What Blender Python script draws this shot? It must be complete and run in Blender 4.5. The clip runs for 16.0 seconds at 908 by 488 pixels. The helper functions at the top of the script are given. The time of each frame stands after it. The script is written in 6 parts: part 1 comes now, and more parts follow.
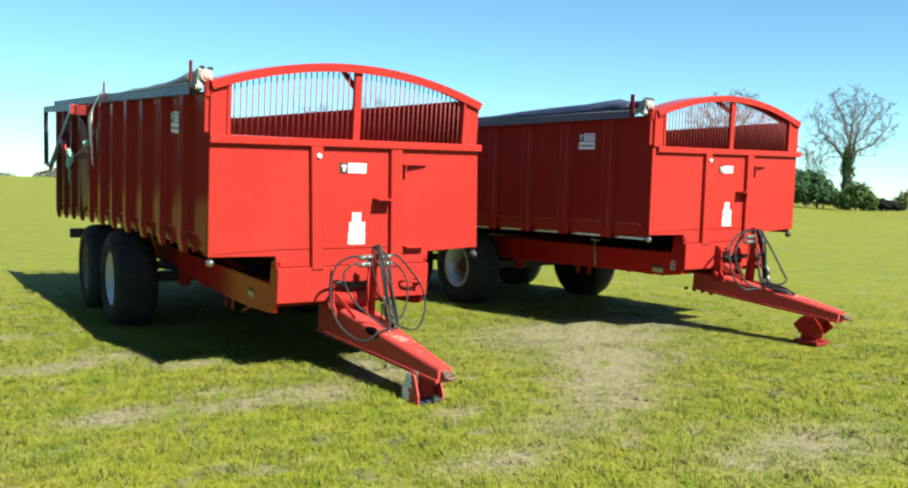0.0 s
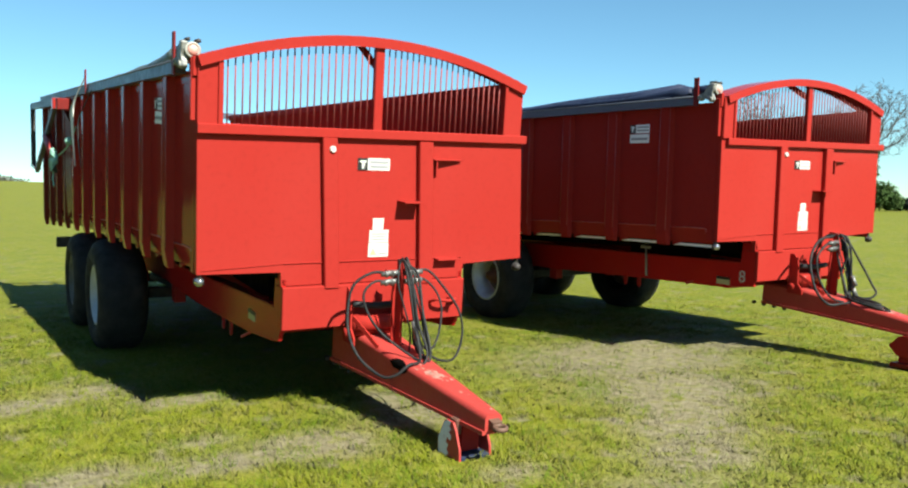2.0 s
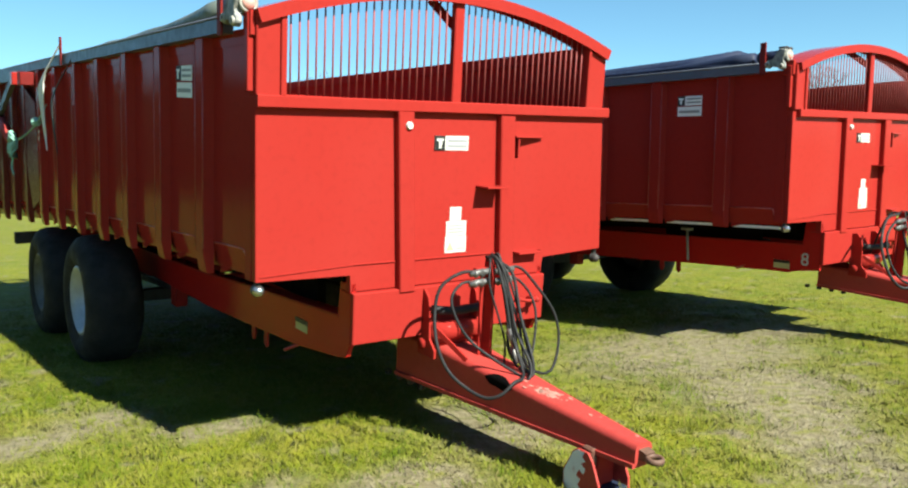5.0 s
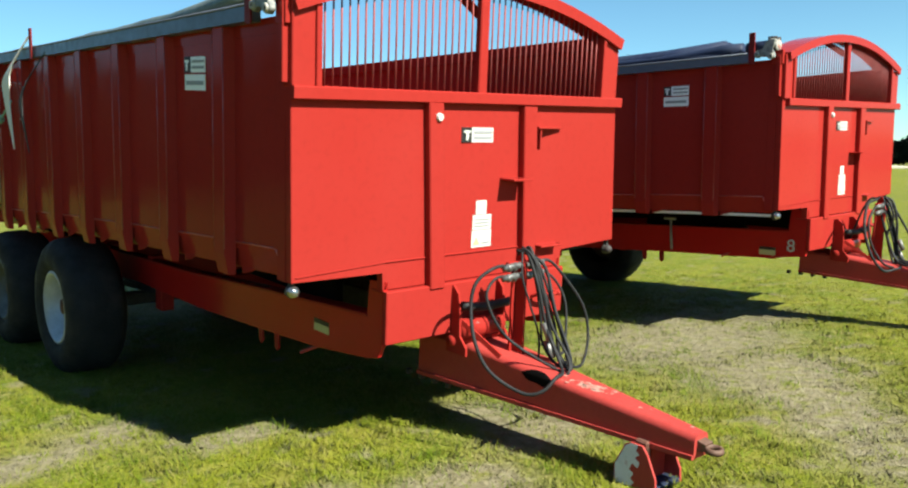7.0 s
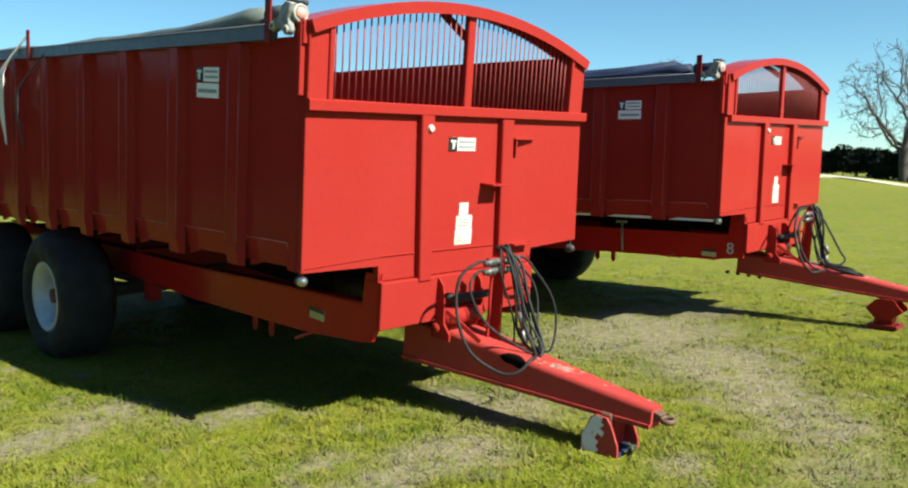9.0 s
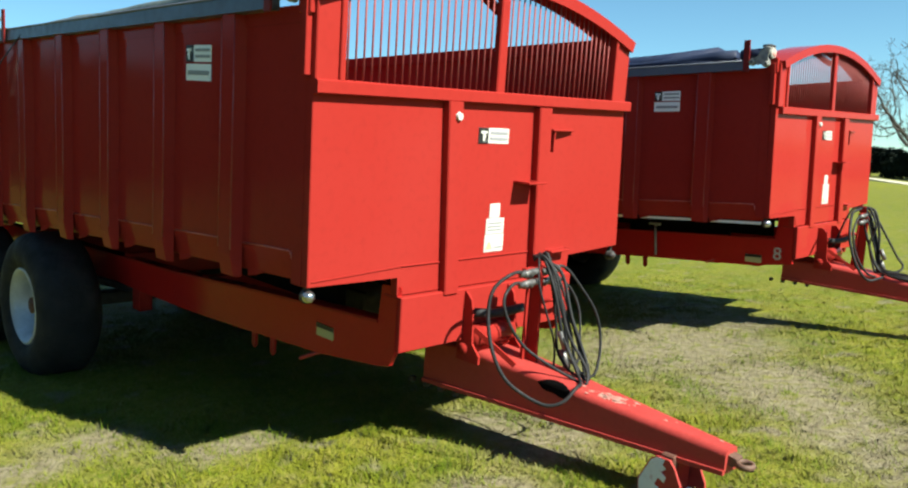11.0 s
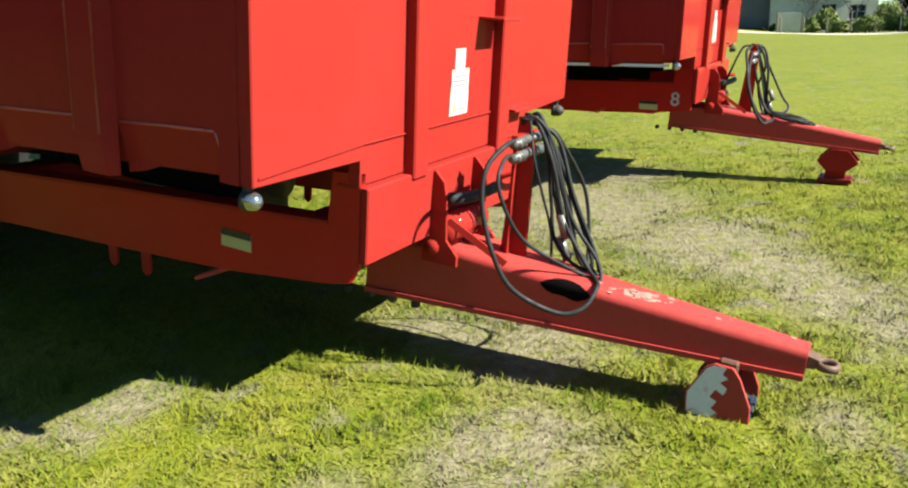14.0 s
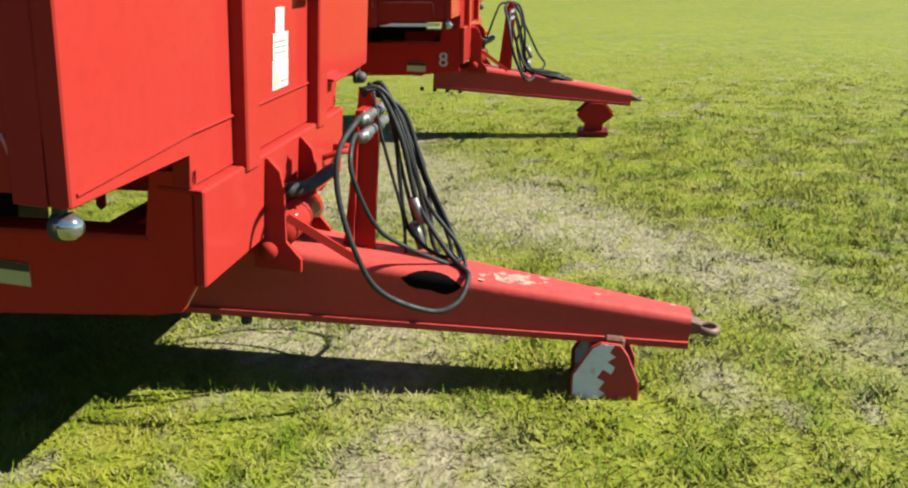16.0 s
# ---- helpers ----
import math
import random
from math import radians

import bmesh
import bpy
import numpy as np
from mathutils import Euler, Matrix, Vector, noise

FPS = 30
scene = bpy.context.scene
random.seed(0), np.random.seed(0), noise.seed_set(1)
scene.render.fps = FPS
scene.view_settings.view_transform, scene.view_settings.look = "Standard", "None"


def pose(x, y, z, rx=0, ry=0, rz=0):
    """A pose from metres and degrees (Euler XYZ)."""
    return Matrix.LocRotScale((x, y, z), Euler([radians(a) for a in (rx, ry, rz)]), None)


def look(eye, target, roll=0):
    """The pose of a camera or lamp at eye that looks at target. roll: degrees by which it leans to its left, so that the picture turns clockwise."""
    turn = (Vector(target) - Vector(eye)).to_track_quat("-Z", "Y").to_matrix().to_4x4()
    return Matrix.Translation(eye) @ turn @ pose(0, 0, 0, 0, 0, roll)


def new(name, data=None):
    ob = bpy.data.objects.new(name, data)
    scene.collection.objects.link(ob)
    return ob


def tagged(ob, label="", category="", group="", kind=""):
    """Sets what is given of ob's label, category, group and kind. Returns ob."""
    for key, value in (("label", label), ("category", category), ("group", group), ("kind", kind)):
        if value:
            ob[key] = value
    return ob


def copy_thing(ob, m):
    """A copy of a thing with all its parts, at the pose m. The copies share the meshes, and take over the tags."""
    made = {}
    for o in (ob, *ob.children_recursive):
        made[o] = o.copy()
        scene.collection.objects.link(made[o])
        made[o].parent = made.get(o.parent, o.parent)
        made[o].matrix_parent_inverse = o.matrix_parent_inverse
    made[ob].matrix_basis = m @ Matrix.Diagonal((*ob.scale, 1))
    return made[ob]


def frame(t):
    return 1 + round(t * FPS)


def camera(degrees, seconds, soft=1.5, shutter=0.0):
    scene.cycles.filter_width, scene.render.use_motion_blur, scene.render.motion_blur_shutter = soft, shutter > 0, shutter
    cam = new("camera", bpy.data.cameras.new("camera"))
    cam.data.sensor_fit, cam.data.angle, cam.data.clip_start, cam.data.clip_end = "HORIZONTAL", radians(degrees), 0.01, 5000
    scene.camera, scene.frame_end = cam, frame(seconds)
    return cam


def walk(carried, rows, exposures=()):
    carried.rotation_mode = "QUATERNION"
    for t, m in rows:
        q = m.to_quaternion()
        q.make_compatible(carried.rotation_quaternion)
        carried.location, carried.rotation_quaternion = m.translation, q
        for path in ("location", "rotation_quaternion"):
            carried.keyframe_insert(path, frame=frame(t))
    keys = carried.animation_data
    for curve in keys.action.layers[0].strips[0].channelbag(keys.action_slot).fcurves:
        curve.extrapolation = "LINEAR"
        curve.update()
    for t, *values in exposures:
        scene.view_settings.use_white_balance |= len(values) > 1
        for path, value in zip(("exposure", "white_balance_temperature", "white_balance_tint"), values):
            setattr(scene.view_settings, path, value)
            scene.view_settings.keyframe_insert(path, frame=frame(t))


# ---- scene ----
# ---- camera ----
cam = camera(58.24, 16.0, soft=2.2)
ROWS = [
    (0.0, -2.922, -6.159, 1.442, -32.62, -3.24, 0.59),
    (0.5, -2.783, -5.827, 1.449, -32.34, -2.98, 0.27),
    (1.0, -2.630, -5.548, 1.448, -32.19, -3.23, 0.18),
    (1.5, -2.489, -5.293, 1.462, -31.92, -3.25, 0.24),
    (2.0, -2.463, -5.056, 1.434, -31.80, -3.04, 0.20),
    (2.5, -2.492, -4.795, 1.463, -33.08, -3.43, -0.50),
    (3.0, -2.478, -4.582, 1.443, -33.23, -3.44, -1.18),
    (3.5, -2.453, -4.346, 1.454, -33.15, -3.51, -1.24),
    (4.0, -2.536, -4.177, 1.452, -33.55, -3.88, -0.81),
    (4.5, -2.717, -4.004, 1.484, -36.87, -4.49, -0.73),
    (5.0, -2.785, -3.845, 1.471, -36.64, -4.53, -0.85),
    (5.2, -2.786, -3.793, 1.459, -36.58, -4.49, -1.01),
    (7.5, -3.329, -3.394, 1.481, -42.85, -4.87, -2.03),
    (8.0, -3.560, -3.507, 1.485, -43.79, -4.55, -2.07),
    (8.5, -3.709, -3.585, 1.479, -45.05, -4.73, -1.30),
    (8.7, -3.698, -3.644, 1.511, -45.23, -5.10, -0.83),
    (10.8, -3.336, -3.173, 1.501, -46.61, -5.04, -0.27),
    (11.0, -3.272, -3.066, 1.494, -45.16, -5.17, -0.45),
    (11.5, -3.111, -2.797, 1.534, -39.33, -4.70, -1.14),
    (12.0, -3.115, -2.506, 1.570, -37.83, -1.17, -1.74),
    (12.5, -3.148, -2.277, 1.565, -38.82, -1.55, -1.93),
    (13.0, -3.004, -2.113, 1.480, -45.25, -8.74, -2.48),
    (13.5, -2.911, -1.940, 1.455, -54.75, -15.30, -0.65),
    (14.0, -2.920, -1.702, 1.442, -60.89, -15.68, -1.54),
    (14.5, -2.941, -1.518, 1.440, -68.32, -16.53, -1.10),
    (15.0, -2.823, -1.407, 1.425, -72.22, -16.69, -1.76),
    (15.5, -2.676, -1.272, 1.427, -77.50, -17.17, -2.01),
    (16.0, -2.648, -1.100, 1.421, -81.15, -18.72, -1.56),
]
walk(cam, [(t, pose(x, y, z, 0, 0, yaw) @ pose(0, 0, 0, 90 + pitch) @ pose(0, 0, 0, 0, 0, roll))
           for t, x, y, z, yaw, pitch, roll in ROWS],
     exposures=[(0.0, 1.69, 6500, 1.0), (1.5, 1.70, 6500, 1.0), (2.0, 1.47, 6500, 1.0), (2.5, 1.69, 6500, 1.0), (3.0, 1.85, 6500, 1.0), (3.5, 1.43, 6500, 1.0), (4.0, 1.32, 6500, 1.0), (4.5, 1.77, 6500, 1.0), (5.0, 1.56, 6500, 1.0),
                (5.2, 1.54, 6500, 1.0), (7.5, 1.46, 6500, 1.0), (8.5, 1.4, 6500, 1.0), (11.0, 1.45, 6500, 1.0), (11.5, 1.37, 6500, 1.0), (12.0, 1.38, 6500, 1.0), (12.5, 1.62, 6500, 1.0), (13.5, 1.79, 6500, 1.0), (14.5, 1.70, 6500, 1.0), (16.0, 1.65, 6500, 1.0)])

# ---- light ----
SUN_DIR = Vector((0.122, -1.117, 0.984)).normalized()
world = bpy.data.worlds.new("sky")
scene.world = world
world.use_nodes = True
wn = world.node_tree
sky = wn.nodes.new("ShaderNodeTexSky")
sky.sky_type = "NISHITA"
sky.sun_disc = False
sky.sun_elevation = math.asin(SUN_DIR.z)
sky.sun_rotation = math.atan2(SUN_DIR.x, SUN_DIR.y)
sky.air_density, sky.dust_density, sky.ozone_density = 0.85, 0.0, 3.0
wn.nodes["Background"].inputs["Strength"].default_value = 0.05
haze = wn.nodes.new("ShaderNodeMix")
haze.data_type, haze.blend_type = "RGBA", "MULTIPLY"
haze.inputs["Factor"].default_value = 1.0
haze.inputs["B"].default_value = (0.89, 1.16, 1.16, 1)  # a clear cyan spring sky
wn.links.new(sky.outputs["Color"], haze.inputs["A"])
wn.links.new(haze.outputs["Result"], wn.nodes["Background"].inputs["Color"])
sun = new("sun", bpy.data.lights.new("sun", "SUN"))
sun.data.energy, sun.data.angle, sun.data.color = 5.0, radians(0.53), (1.0, 0.95, 0.87)
sun.matrix_world = look(SUN_DIR * 60, (0, 0, 0))


# ---- materials ----
def mat(name, color, rough=0.5, metal=0.0, grain=0.0, grain_scale=40.0, blotch=0.0, blotch_scale=3.0, bump=0.0,
        bump_scale=60.0, coat=0.0, other=None, vary=0.0, spec=0.5, blotch_range=(0.42, 0.68)):
    """A surface with a base colour, blotches at a large scale, grain at a fine one, and relief."""
    m = bpy.data.materials.new(name)
    m.use_nodes = True
    nt = m.node_tree
    n, ln = nt.nodes, nt.links
    b = n["Principled BSDF"]
    b.inputs["Roughness"].default_value, b.inputs["Metallic"].default_value = rough, metal
    b.inputs["Coat Weight"].default_value, b.inputs["Coat Roughness"].default_value = coat, 0.12
    b.inputs["Specular IOR Level"].default_value = spec
    coord = n.new("ShaderNodeTexCoord")
    base = n.new("ShaderNodeRGB")
    base.outputs[0].default_value = (*color, 1)
    col = base.outputs[0]
    other = other or tuple(c * 0.55 for c in color)

    def noise_mask(scale, detail, low, high):
        t = n.new("ShaderNodeTexNoise")
        t.inputs["Scale"].default_value, t.inputs["Detail"].default_value = scale, detail
        ln.new(coord.outputs["Object"], t.inputs["Vector"])
        r = n.new("ShaderNodeMapRange")
        r.inputs["From Min"].default_value, r.inputs["From Max"].default_value = low, high
        ln.new(t.outputs["Fac"], r.inputs["Value"])
        return r.outputs["Result"]

    def mix(amount, mask, second, first):
        f = n.new("ShaderNodeMath")
        f.operation = "MULTIPLY"
        f.inputs[1].default_value = amount
        ln.new(mask, f.inputs[0])
        x = n.new("ShaderNodeMix")
        x.data_type = "RGBA"
        ln.new(f.outputs[0], x.inputs["Factor"])
        ln.new(first, x.inputs["A"])
        x.inputs["B"].default_value = (*second, 1)
        return x.outputs["Result"]

    if blotch:
        col = mix(blotch, noise_mask(blotch_scale, 6, *blotch_range), other, col)
    if grain:
        col = mix(grain, noise_mask(grain_scale, 8, 0.5, 0.75), tuple(c * 0.5 for c in color), col)
        r = n.new("ShaderNodeMapRange")
        r.inputs["To Min"].default_value, r.inputs["To Max"].default_value = rough * 0.8, min(1, rough * 1.35)
        ln.new(noise_mask(grain_scale * 0.4, 5, 0.3, 0.7), r.inputs["Value"])
        ln.new(r.outputs["Result"], b.inputs["Roughness"])
    if vary:
        info = n.new("ShaderNodeObjectInfo")
        h = n.new("ShaderNodeHueSaturation")
        r = n.new("ShaderNodeMapRange")
        r.inputs["To Min"].default_value, r.inputs["To Max"].default_value = 1 - vary, 1 + vary
        ln.new(info.outputs["Random"], r.inputs["Value"])
        ln.new(r.outputs["Result"], h.inputs["Value"])
        ln.new(col, h.inputs["Color"])
        col = h.outputs["Color"]
    ln.new(col, b.inputs["Base Color"])
    if bump:
        t = n.new("ShaderNodeTexNoise")
        t.inputs["Scale"].default_value, t.inputs["Detail"].default_value = bump_scale, 6
        ln.new(coord.outputs["Object"], t.inputs["Vector"])
        k = n.new("ShaderNodeBump")
        k.inputs["Strength"].default_value, k.inputs["Distance"].default_value = bump, 0.01
        ln.new(t.outputs["Fac"], k.inputs["Height"])
        ln.new(k.outputs["Normal"], b.inputs["Normal"])
    return m


RED = mat("red_paint", (0.264, 0.0205, 0.0165), 0.10, grain=0.16, grain_scale=26, blotch=0.45, blotch_scale=1.3, blotch_range=(0.40, 0.72),
          bump=0.15, bump_scale=2.4, spec=0.031, other=(0.280, 0.029, 0.024))
LAMP = mat("clear_lamp", (0.42, 0.41, 0.40), 0.14, metal=0.9, grain=0.3, blotch=0.5, blotch_scale=30, other=(0.2, 0.19, 0.17))
RED_WORN = mat("worn_red_paint", (0.325, 0.040, 0.034), 0.45, spec=0.22, grain=0.25, grain_scale=45, blotch=0.4, blotch_scale=6, blotch_range=(0.58, 0.70),
               bump=0.12, bump_scale=50, other=(0.32, 0.062, 0.052))
ROD = mat("worn_grille_rod", (0.26, 0.048, 0.043), 0.5, grain=0.3, grain_scale=60, blotch=0.5, blotch_scale=12, spec=0.2, other=(0.20, 0.075, 0.068))
SCUFF = mat("scuffed_primer", (0.34, 0.20, 0.16), 0.6, grain=0.4, grain_scale=60, blotch=0.7, blotch_scale=22, other=(0.30, 0.05, 0.035))
RED_GLOSS = mat("glossy_chassis_paint", (0.37, 0.0145, 0.013), 0.16, grain=0.15, grain_scale=30, blotch=0.25, blotch_scale=2.5, bump=0.06, bump_scale=4,
                spec=0.12, other=(0.27, 0.012, 0.011))
# lighter red as the rib corners' highlight, broken up by blotches
RIB_GLINT = mat("rib_highlight_red", (0.29, 0.065, 0.058), 0.34, grain=0.2, grain_scale=30, blotch=1.0, blotch_scale=4, blotch_range=(0.40, 0.56), spec=0.4, other=(0.26, 0.020, 0.017))
# pale red that holds the fold line's highlight
FOLD_GLINT = mat("fold_highlight_red", (0.50, 0.10, 0.085), 0.3, grain=0.2, grain_scale=30, blotch=0.3, blotch_scale=7, spec=0.5)
# near black that puts the shade of underside and hollow into the colour
SHADE_BLACK = mat("shade_black", (0.006, 0.006, 0.006), 0.8, grain=0.4, blotch=0.4, other=(0.012, 0.009, 0.008), spec=0.04)
# dull red; on the stakes it is darkened for their shaded face
STAKE = mat("dull_shaded_red", (0.15, 0.010, 0.008), 0.5, grain=0.3, blotch=0.4, blotch_scale=10, spec=0.2)
RIM_DARK = mat("dirty_shaded_wheel_paint", (0.07, 0.068, 0.062), 0.55, grain=0.4, blotch=0.6, blotch_scale=9, other=(0.16, 0.155, 0.14))
DARK = mat("dark_steel", (0.018, 0.017, 0.017), 0.6, grain=0.4, blotch=0.4, blotch_scale=6, other=(0.06, 0.035, 0.025))
TYRE = mat("tyre_rubber", (0.014, 0.014, 0.015), 0.8, spec=0.25, grain=0.5, grain_scale=22, blotch=0.5, blotch_scale=5, bump=0.5,
           bump_scale=45, other=(0.034, 0.032, 0.029))
RIM = mat("silver_wheel_paint", (0.46, 0.47, 0.50), 0.38, metal=0.2, grain=0.25, blotch=0.35, blotch_scale=9,
          other=(0.20, 0.20, 0.20))
RUST = mat("rusty_hub", (0.11, 0.042, 0.026), 0.75, grain=0.5, blotch=0.6, blotch_scale=20, bump=0.4, other=(0.07, 0.03, 0.02))
EYE = mat("worn_eye_steel", (0.115, 0.062, 0.040), 0.6, metal=0.1, grain=0.4, blotch=0.6, blotch_scale=30, other=(0.09, 0.042, 0.028))
STEEL = mat("bare_steel", (0.55, 0.54, 0.52), 0.32, metal=0.9, grain=0.4, blotch=0.4, blotch_scale=25, other=(0.25, 0.2, 0.16))
DULL = mat("dull_zinc_coupling", (0.19, 0.185, 0.18), 0.42, metal=0.7, grain=0.4, blotch=0.6, blotch_scale=40, other=(0.10, 0.09, 0.08))
GALV = mat("galvanised_rail", (0.105, 0.116, 0.152), 0.36, metal=0.35, grain=0.15, blotch=0.3, blotch_scale=8, other=(0.075, 0.083, 0.110))
CREAM = mat("cream_casting", (0.30, 0.29, 0.26), 0.5, grain=0.3, blotch=0.5, blotch_scale=18, other=(0.30, 0.27, 0.22))
GREYCAST = mat("grey_casting", (0.15, 0.155, 0.15), 0.5, metal=0.3, grain=0.4, blotch=0.8, blotch_scale=25, other=(0.34, 0.33, 0.30), bump=0.3, bump_scale=40)
PINKCAP = mat("faded_pink_plug", (0.50, 0.24, 0.20), 0.6, grain=0.3, blotch=0.5, blotch_scale=30, other=(0.5, 0.42, 0.36))
TARP = mat("grey_green_tarpaulin", (0.074, 0.096, 0.086), 0.45, grain=0.3, grain_scale=60, blotch=0.55, blotch_scale=4, bump=0.35,
           bump_scale=9, other=(0.165, 0.178, 0.155))
NAVY = mat("navy_tarpaulin", (0.013, 0.020, 0.048), 0.6, spec=0.2, grain=0.3, blotch=0.4, blotch_scale=5, bump=0.3, bump_scale=8,
           other=(0.03, 0.038, 0.06))
WHITE = mat("white_vinyl", (0.45, 0.44, 0.41), 0.4, grain=0.15, blotch=0.15, other=(0.6, 0.58, 0.5))
# lighter copy of the white, raised to make up for shade
LIFTED_WHITE = mat("lifted_white", (0.80, 0.80, 0.80), 0.35, grain=0.1, blotch=0.15, other=(0.68, 0.67, 0.64))
PALE = mat("pale_yellow_plate", (0.42, 0.40, 0.20), 0.4, grain=0.2, blotch=0.2, other=(0.4, 0.38, 0.22))
GREYVINYL = mat("grey_strut_paint", (0.24, 0.25, 0.25), 0.4, grain=0.2, blotch=0.2)
INK = mat("black_ink", (0.012, 0.012, 0.012), 0.45)
GREYINK = mat("grey_ink", (0.25, 0.25, 0.26), 0.5)
RUBBER = mat("black_hose_rubber", (0.010, 0.010, 0.011), 0.62, spec=0.3, grain=0.3, grain_scale=90, blotch=0.4, blotch_scale=14,
             other=(0.028, 0.027, 0.025))
STRAP = mat("tan_webbing", (0.66, 0.63, 0.58), 0.8, grain=0.3, grain_scale=120)
# trailer red darkened: the rear side's shade is put into its colour
REAR_SHADE = mat("shaded_rear_red", (0.130, 0.012, 0.010), 0.32, spec=0.10, grain=0.12, blotch=0.5, blotch_scale=1.2, other=(0.075, 0.012, 0.010))
ROPE = mat("turquoise_twine", (0.22, 0.40, 0.33), 0.8, grain=0.4, grain_scale=150, bump=0.5, bump_scale=200)
WORN_WHITE = mat("flaked_white_paint", (0.62, 0.64, 0.66), 0.5, grain=0.3, blotch=0.3, blotch_scale=30, blotch_range=(0.58, 0.66), bump=0.2,
                 bump_scale=20, other=(0.27, 0.014, 0.012))
BARK = mat("bark", (0.055, 0.045, 0.038), 0.9, grain=0.4, grain_scale=12, blotch=0.4, blotch_scale=2, bump=0.6, bump_scale=18,
           other=(0.13, 0.12, 0.10))
IVY = mat("ivy_leaf", (0.032, 0.060, 0.015), 0.8, spec=0.12, blotch=0.6, blotch_scale=1.3, other=(0.06, 0.085, 0.022))
BUSH_DARK = mat("evergreen_leaf", (0.022, 0.050, 0.022), 0.8, spec=0.12, blotch=0.6, blotch_scale=1.1, other=(0.05, 0.085, 0.035))
BUSH_LIGHT = mat("spring_leaf", (0.085, 0.115, 0.030), 0.8, spec=0.12, blotch=0.6, blotch_scale=1.5, other=(0.17, 0.15, 0.075))
GARDEN = mat("garden_leaf", (0.15, 0.19, 0.050), 0.8, spec=0.12, blotch=0.6, blotch_scale=1.5, other=(0.26, 0.24, 0.11))
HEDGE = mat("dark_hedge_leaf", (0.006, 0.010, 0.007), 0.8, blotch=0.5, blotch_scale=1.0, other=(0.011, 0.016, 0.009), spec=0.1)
BALE = mat("black_bale_wrap", (0.008, 0.012, 0.022), 0.58, blotch=0.4, blotch_scale=3, bump=0.5, bump_scale=5, other=(0.025, 0.036, 0.060))
CREAM_WALL = mat("cream_render", (0.46, 0.46, 0.38), 0.85, grain=0.2, grain_scale=6, blotch=0.6, blotch_scale=0.9, bump=0.2,
                 bump_scale=20, other=(0.24, 0.26, 0.17))
GREY_CLAD = mat("grey_cladding", (0.075, 0.085, 0.095), 0.6, grain=0.2, grain_scale=3, blotch=0.3, blotch_scale=0.5, other=(0.11, 0.12, 0.13))
SLATE = mat("slate_roof", (0.16, 0.17, 0.19), 0.7, grain=0.3, grain_scale=8, blotch=0.4, blotch_scale=1, bump=0.3, bump_scale=8)
GLASS = mat("window_glass", (0.02, 0.025, 0.03), 0.05)
TIMBER = mat("grey_timber", (0.20, 0.17, 0.13), 0.85, grain=0.4, grain_scale=10, blotch=0.4, blotch_scale=2)


# ---- mesh helpers ----
def part(name, bm, material, parent, label="", smooth=False):
    """Links a bmesh as one mesh object under a thing or a part."""
    me = bpy.data.meshes.new(name)
    bmesh.ops.recalc_face_normals(bm, faces=bm.faces)
    bm.to_mesh(me)
    bm.free()
    me.materials.append(material)
    if smooth:
        me.shade_smooth()
    ob = new(name, me)
    ob.parent = parent
    return tagged(ob, label) if label else ob


def thing(name, m, label, category, group=""):
    ob = new(name)
    ob.empty_display_size = 0.2
    ob.matrix_world = m
    return tagged(ob, label, category, group)


def box(bm, x0, x1, y0, y1, z0, z1, bevel=0.006):
    g = bmesh.ops.create_cube(bm, size=1.0)["verts"]
    for v in g:
        v.co = Vector(((x0 + x1) / 2 + v.co.x * (x1 - x0), (y0 + y1) / 2 + v.co.y * (y1 - y0), (z0 + z1) / 2 + v.co.z * (z1 - z0)))
    if bevel:
        es = {e for v in g for e in v.link_edges}
        bmesh.ops.bevel(bm, geom=list(es), offset=bevel, segments=1, affect="EDGES", profile=0.5)
    return bm


def prism(bm, outline, axis, a, b, bevel=0.0):
    """A flat outline drawn out along an axis from a to b. outline: pairs of the two other coordinates in xyz order."""
    def at(p, s):
        return {"x": (s, p[0], p[1]), "y": (p[0], s, p[1]), "z": (p[0], p[1], s)}[axis]
    lo, hi = [bm.verts.new(at(p, a)) for p in outline], [bm.verts.new(at(p, b)) for p in outline]
    fs = [bm.faces.new(lo), bm.faces.new(hi[::-1])]
    n = len(outline)
    fs += [bm.faces.new((lo[i], hi[i], hi[(i + 1) % n], lo[(i + 1) % n])) for i in range(n)]
    if bevel:
        es = list({e for f in fs for e in f.edges})
        bmesh.ops.bevel(bm, geom=es, offset=bevel, segments=1, affect="EDGES", profile=0.5)
    return bm


def loft(bm, rings, closed=True, caps=True):
    rows = [[bm.verts.new(p) for p in ring] for ring in rings]
    n = len(rows[0])
    for r, s in zip(rows, rows[1:]):
        for i in range(n if closed else n - 1):
            bm.faces.new((r[i], r[(i + 1) % n], s[(i + 1) % n], s[i]))
    if caps and closed:
        bm.faces.new(rows[0][::-1])
        bm.faces.new(rows[-1])
    return bm


